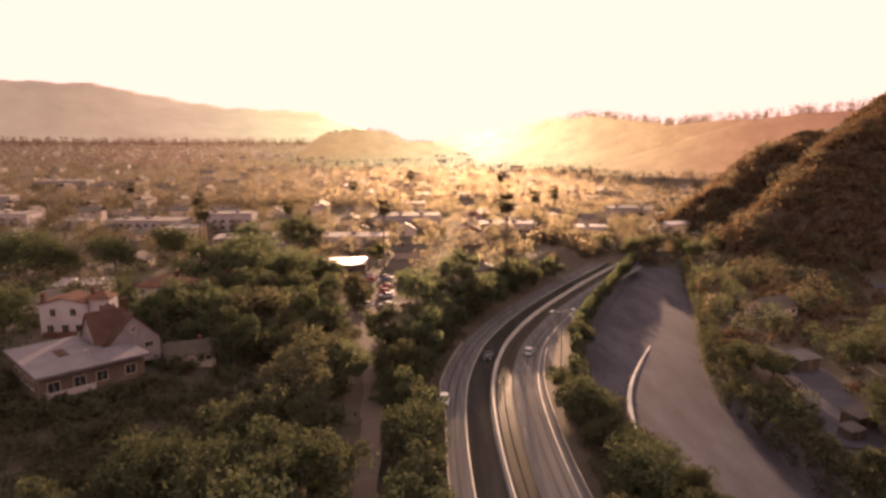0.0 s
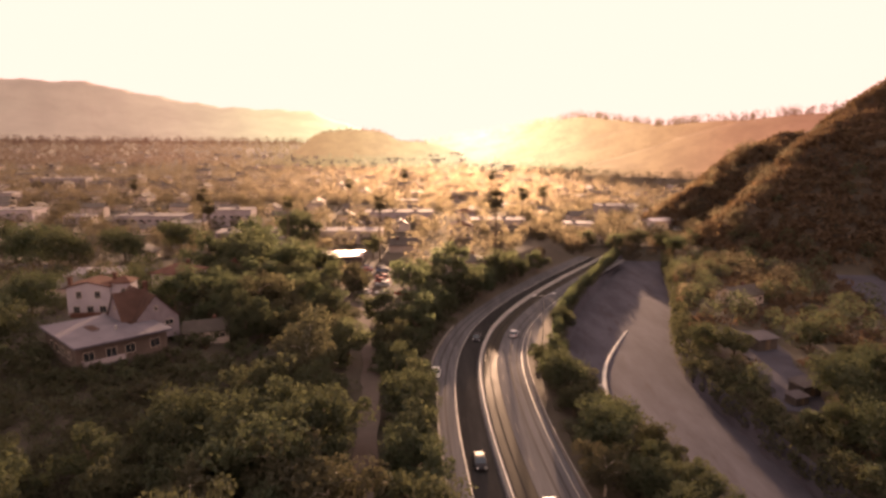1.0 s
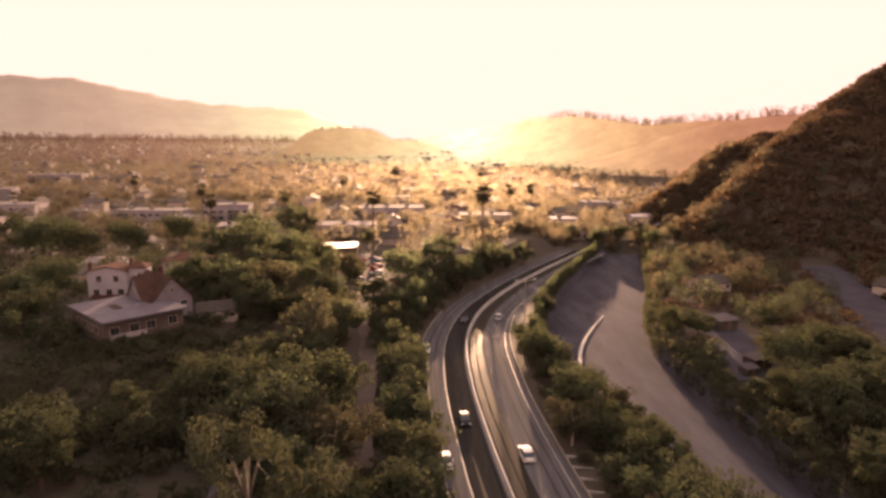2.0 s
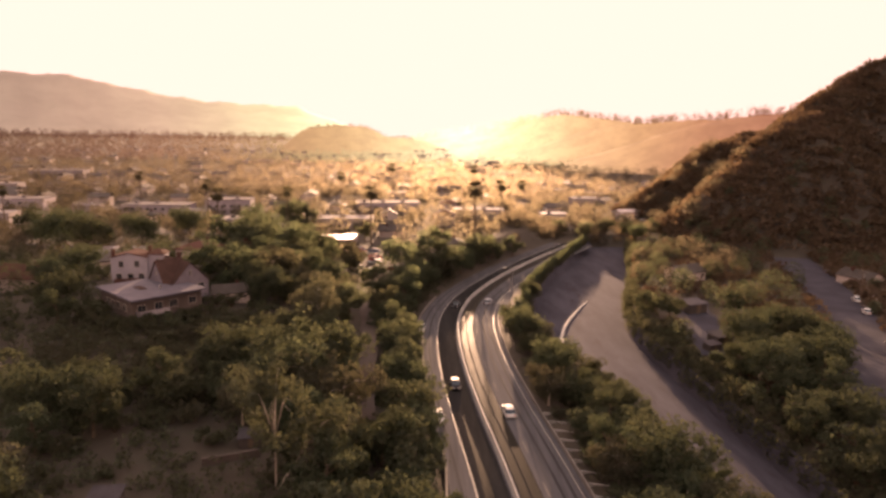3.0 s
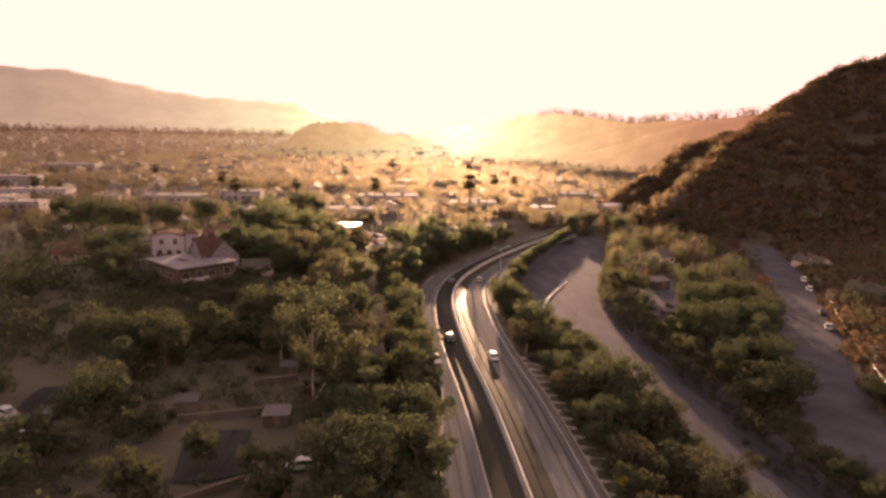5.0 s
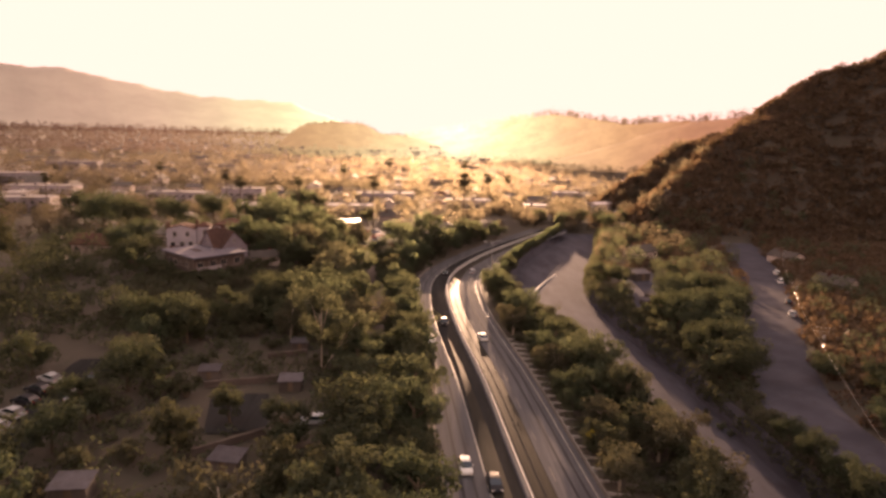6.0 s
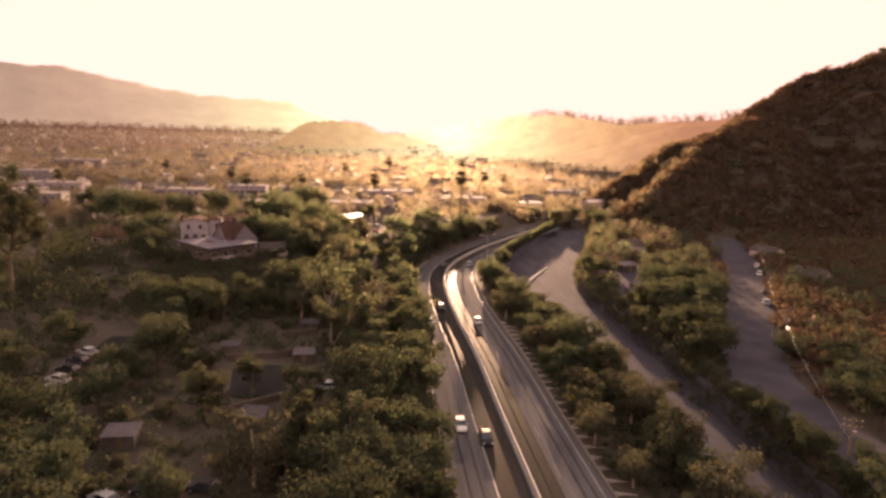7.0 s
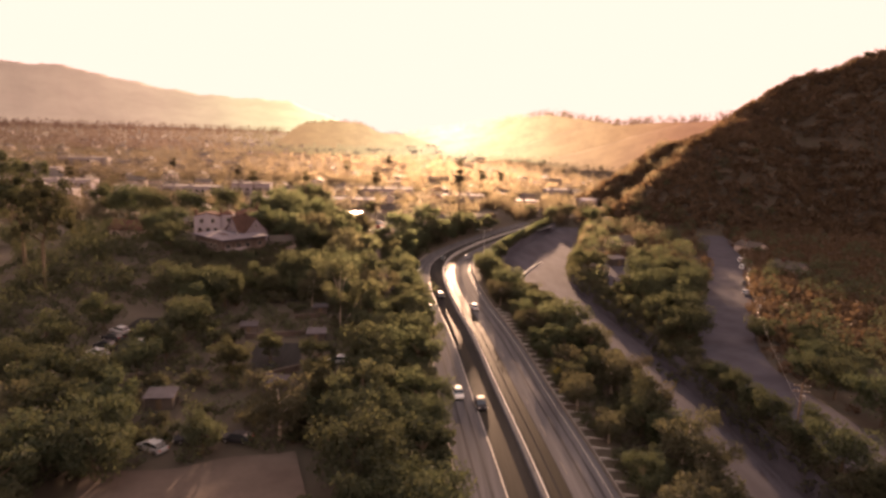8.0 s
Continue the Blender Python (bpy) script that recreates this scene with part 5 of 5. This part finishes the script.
# on the crest of the steep hill
for kind, x, y, s, turn in (("broad_a", 270, 311, 0.75, 0), ("broad_d", 277, 305, 0.6, 80), ("broad_d", 283, 301, 0.55, 200), ("broad_a", 292, 294, 0.65, 300)):
    plant(kind, x, y, s, turn)
# crowns that lean over the motorway's near edge
for k, y in enumerate(range(-46, 104, 6)):
    x = float(bar_x(y) + outer(y)) - (4.6 if k % 3 else 3.7) - (0.9 if y < -18 else 0)
    plant(("broad_a", "broad_d", "broad_b")[k % 3], x, y + 1.4 * math.sin(5.0 * k), 0.95 + 0.2 * math.sin(2.3 * k))
    PLANTED.append((x, y))
# and the taller trees between motorway and channel
for kind, x, y, s in (("broad_d", 27.5, 66, 0.7), ("broad_a", 31, 72, 0.62), ("broad_d", 25.5, 78, 1.0), ("broad_a", 28, 84, 0.55), ("broad_d", 24, 100, 0.95), ("broad_b", 33, 48, 1.05), ("broad_d", 33.5, 38, 1.1), ("broad_a", 36.5, 24, 1.0), ("broad_c", 36, 8, 1.0), ("broad_b", 37, -6, 1.1), ("broad_c", 38, -20, 1.0)):
    plant(kind, x, y, s)
    PLANTED.append((x, y))
for x, y, s in ((-20.3, 217.6, 1.15), (20.6, 210.6, 1.3), (-79.2, 211.7, 1.1), (-60, 248, 1.0), (38, 268, 1.1), (-100, 262, 1.1), (60, 348, 1.1), (-160, 330, 1.1), (34, 380, 1.2), (-20, 400, 1.2), (-186, 250, 1.0), (-46, 330, 1.1)):
    plant("palm", x, y, 1.25 * s)


def scatter(n, box, kinds, smin, smax, gap, apart, where=None):
    done = 0
    for _ in range(n * 8):
        if done >= n:
            break
        x, y = float(tr.uniform(box[0], box[1])), float(tr.uniform(box[2], box[3]))
        if where and not where(x, y):
            continue
        if len(kinds) > 2 and any((x - a) ** 2 + (y - b) ** 2 < r * r for a, b, r in TREE_OFF):
            continue
        if not is_free(x, y, gap) or any((x - a) ** 2 + (y - b) ** 2 < apart ** 2 for a, b in PLANTED):
            continue
        plant(str(tr.choice(kinds)), x, y, float(tr.uniform(smin, smax)))
        PLANTED.append((x, y))
        done += 1


NEAR = ["broad_a", "broad_b", "broad_d", "broad_a", "broad_c"]
scatter(52, (22, 42, -70, 150), ["broad_a", "broad_b", "broad_c"], 0.5, 0.85, 0.6, 3.4)
scatter(28, (60, 90, 0, 130), ["broad_a", "broad_b", "broad_d"], 0.7, 1.1, 0.8, 4.5)
scatter(99, (-60, 2, -60, 170), NEAR, 0.75, 1.25, 0.8, 5.0)
scatter(70, (22, 43, -70, 160), ["shrub_a", "shrub_b"], 0.7, 1.3, 0.3, 2.0)
scatter(50, (57, 66, -30, 120), ["shrub_a", "shrub_b"], 0.7, 1.3, 0.2, 1.8)
scatter(110, (-50, 4, -55, 160), ["shrub_a", "shrub_b"], 0.8, 1.5, 0.3, 2.2)


for x, y, s in ((-57, 89.5, 1.5), (-53.5, 92, 1.4), (-50.5, 95.5, 1.5), (-61, 88, 1.4), (-65, 88.5, 1.5), (-68, 91, 1.6), (-48.5, 99, 1.4), (-44.8, 107.5, 1.5), (-48.2, 107.8, 1.1), (-59, 86.5, 1.2), (-71, 94, 1.6)):
    plant("shrub_a", x, y, s)
for x, y, s in ((55.5, 28, 0.6), (56, 25.3, 0.5), (54.6, 31.5, 0.45), (55.8, 35, 0.4)):
    put(("tree", "shrub_a"), KINDS["shrub_a"], x, y, BED, 40 * x, s)


# ---- woods too far to count ----
def woods(name, xs, ys, zs, per, size, spread, height, mat, label, seed):
    rng = np.random.default_rng(seed)
    n = len(xs)
    s = np.repeat(rng.uniform(0.6, 1.35, n), per)[:, None]
    d = rng.normal(size=(n * per, 3))
    d /= np.linalg.norm(d, axis=1, keepdims=True)
    d *= np.cbrt(rng.uniform(0.2, 1, n * per))[:, None]
    base = np.repeat(np.stack([xs, ys, zs], 1), per, 0)
    pts = base + d * s * np.array([spread, spread, height / 2]) + np.array([0, 0, 1.0]) * s * height * 0.5
    return tagged(part(name, cards(name, pts, size, rng), mat), label, "trees", kind="stuff")


wr = np.random.default_rng(17)


def spots(n, x0, x1, y0, y1, gap, where=None):
    out = []
    for _ in range(n * 6):
        x, y = float(wr.uniform(x0, x1)), float(wr.uniform(y0, y1))
        if (where is None or where(x, y)) and is_free(x, y, gap):
            out.append((x, y))
            if len(out) >= n:
                break
    p = np.array(out)
    return p[:, 0], p[:, 1], land(p[:, 0], p[:, 1])


VIEW = lambda x, y: -0.95 * y - 40 < x < 0.55 * y + 20
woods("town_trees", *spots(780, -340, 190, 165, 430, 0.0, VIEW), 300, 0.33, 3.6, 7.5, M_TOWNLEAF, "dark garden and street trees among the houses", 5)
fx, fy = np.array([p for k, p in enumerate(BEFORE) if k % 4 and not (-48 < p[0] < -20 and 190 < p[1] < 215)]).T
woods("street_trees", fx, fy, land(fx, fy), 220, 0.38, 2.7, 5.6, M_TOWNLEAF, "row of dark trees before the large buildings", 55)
woods("side_scrub", *spots(1500, 62, 190, -70, 240, 0.0), 52, 0.38, 2.1, 2.3, M_SCRUB, "dense dark scrub between street and hill", 16)
woods("foot_scrub", *spots(900, 95, 240, 40, 330, 0.0), 72, 0.39, 2.3, 2.6, M_SCRUB, "dense dark scrub at the foot of the hill", 19)
woods("side_trees", *spots(330, 60, 190, -60, 250, 0.5), 300, 0.3, 2.8, 6.0, M_LEAF2, "olive-green trees on the flat land beside the hill", 6)
woods("slope_trees", *spots(370, -190, -45, -60, 180, 0.8, lambda x, y: all((x - a) ** 2 + (y - b) ** 2 > r * r for a, b, r in TREE_OFF)), 280, 0.33, 3.4, 7.0, M_LEAF, "shaded garden trees on the low rise", 7)
woods("undergrowth", *spots(2600, -125, 6, -75, 175, 0.0), 44, 0.28, 1.5, 1.9, M_LEAF2, "tangled olive undergrowth between the trees", 8)
woods("slope_brush", *spots(900, -72, -22, 55, 104, 0.0), 60, 0.225, 1.5, 1.5, M_DRYLEAF, "dark dry brush on the open slope", 18)
woods("bank_scrub", *spots(900, 21, 68, -75, 170, 0.0), 60, 0.21, 1.2, 1.6, M_DRYLEAF, "dry brush along the channel banks", 9)
# brush that hangs over the channel's lips
hr = np.random.default_rng(23)
yy = hr.uniform(-75, 262, 900)
side = hr.integers(0, 2, 900)
xx = np.where(side, ch_r(yy) + hr.uniform(1.0, 4.0, 900), ch_l(yy) - hr.uniform(1.5, np.where(yy > 126, 3.6, 5.0), 900))
# further brush down the right wall's face, added to darken it
xr = ch_r(yr := hr.uniform(-75, 262, 500)) + hr.uniform(0.2, 1.4, 500)
xx, yy = np.concatenate([xx, xr]), np.concatenate([yy, yr])
woods("channel_brush", xx, yy, np.concatenate([np.maximum(land(xx[:900], yy[:900]), -3.2), hr.uniform(-5.6, -2.5, 500)]), 56, 0.24, 1.4, 2.6, M_LEAF2, "brush hanging over the channel's edges", 24)
# trees along the outer bank of the bend, and past the motorway's end
yy = hr.uniform(106, 222, 70)
xx = bar_x(yy) - hr.uniform(13.2, 17.5, 70) * np.sqrt(1 + np.gradient(bar_x(np.arange(0, 301.0)))[yy.astype(int)] ** 2)
woods("bend_trees", xx, yy, land(xx, yy), 240, 0.265, 2.4, 5.6, M_LEAF, "dark trees and brush on the bank of the bend", 41)
xx, yy = hr.uniform(36, 98, 130), hr.uniform(258, 330, 130)
keep = np.array([y > 264 and all((x - a) ** 2 + (y - b) ** 2 > r * r for a, b, r in KEEP_OFF) for x, y in zip(xx, yy)])
woods("grove", xx[keep], yy[keep], land(xx[keep], yy[keep]), 150, 0.4, 3.2, 7.0, M_TOWNLEAF, "grove of pale-leaved trees past the end of the road", 42)
# hedge between the motorway and the channel
yy = hr.uniform(140, 262, 260)
xx = ch_l(yy) - hr.uniform(2.8, 4.0, 260)
woods("channel_hedge", xx, yy, land(xx, yy), 90, 0.27, 1.1, 3.4, M_LEAF, "dark hedge between motorway and channel", 25)
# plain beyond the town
# backdrop_woods glow with painted haze; far_woods have it in their leaf colour
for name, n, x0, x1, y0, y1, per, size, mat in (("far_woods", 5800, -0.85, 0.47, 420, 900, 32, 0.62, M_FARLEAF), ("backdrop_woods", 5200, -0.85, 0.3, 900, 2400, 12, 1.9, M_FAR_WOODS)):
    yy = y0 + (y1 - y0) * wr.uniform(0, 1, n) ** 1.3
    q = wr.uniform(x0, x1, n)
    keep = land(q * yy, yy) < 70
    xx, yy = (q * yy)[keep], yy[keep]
    woods(name, xx, yy, land(xx, yy), per, size, 3.6, 8.5, mat, "far woods and gardens over the plain, haze put into their colour", n)
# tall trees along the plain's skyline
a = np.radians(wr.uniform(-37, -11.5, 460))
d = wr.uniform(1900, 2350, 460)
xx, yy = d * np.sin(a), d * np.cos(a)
woods("backdrop_treeline", xx, yy, land(xx, yy), 30, 1.6, 3.8, 21.0, M_SKYLINE, "tall trees along the skyline of the plain, faint haze painted on", 77)
# the steep hill
xx, yy = wr.uniform(85, 460, 32000), wr.uniform(-80, 440, 32000)
zz = land(xx, yy)
keep = ((zz > 1.2) | (xx > st_x(np.clip(yy, -400, 300)) + 9.5) & (yy < 235)) & (xx < 0.72 * (yy + 112) + 15) & (yy > 30 - 0.5 * (xx - 85))
woods("hill_scrub", xx[keep], yy[keep], zz[keep], 34, 0.78, 2.8, 3.0, M_SCRUB, "dense dark scrub covering the steep hill", 2)
# larger bushes on the crest of the steep hill
k = wr.integers(0, len(CREST) - 2, 130)
t = wr.uniform(0, 1, 130)
C = np.array(CREST, float)
q = C[k] * (1 - t)[:, None] + C[k + 1] * t[:, None]
xx, yy = q[:, 0] + wr.normal(0, 6, 130), q[:, 1] + wr.normal(0, 6, 130)
woods("crest_bushes", xx, yy, land(xx, yy), 90, 0.45, 2.4, 5.0, M_SCRUB, "round dark bushes along the crest of the hill", 31)
# leafless bushes on the crest
for k, (x, y) in enumerate(((243, 317), (246, 319), (248.5, 321), (244.5, 321), (222, 307), (226, 312), (239, 317))):
    put("bare_bush", lambda: bare_bush(71), x, y, float(land(x, y)), 67.0 * k, 1.0 + 0.25 * math.sin(3.0 * k))
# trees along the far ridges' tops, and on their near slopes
# crest trees carry less painted haze; the sunward ones match their ridge
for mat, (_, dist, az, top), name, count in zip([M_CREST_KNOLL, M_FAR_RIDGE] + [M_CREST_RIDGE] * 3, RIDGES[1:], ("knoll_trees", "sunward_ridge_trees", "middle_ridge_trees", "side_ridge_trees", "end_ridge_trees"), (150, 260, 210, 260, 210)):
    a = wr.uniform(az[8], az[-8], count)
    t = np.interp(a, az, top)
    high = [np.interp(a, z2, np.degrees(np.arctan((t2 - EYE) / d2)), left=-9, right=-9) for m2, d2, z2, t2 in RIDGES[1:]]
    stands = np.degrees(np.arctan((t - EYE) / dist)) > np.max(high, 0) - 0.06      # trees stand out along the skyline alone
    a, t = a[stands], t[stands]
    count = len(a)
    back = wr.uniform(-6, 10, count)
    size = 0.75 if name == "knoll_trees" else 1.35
    woods(name, (dist + back) * np.sin(np.radians(a)), (dist + back) * np.cos(np.radians(a)), t - 2.5, 40, 0.7 * size, 2.8 * size, 9.0 * size, mat, "trees standing along the ridge top, haze painted on as glow", len(name))
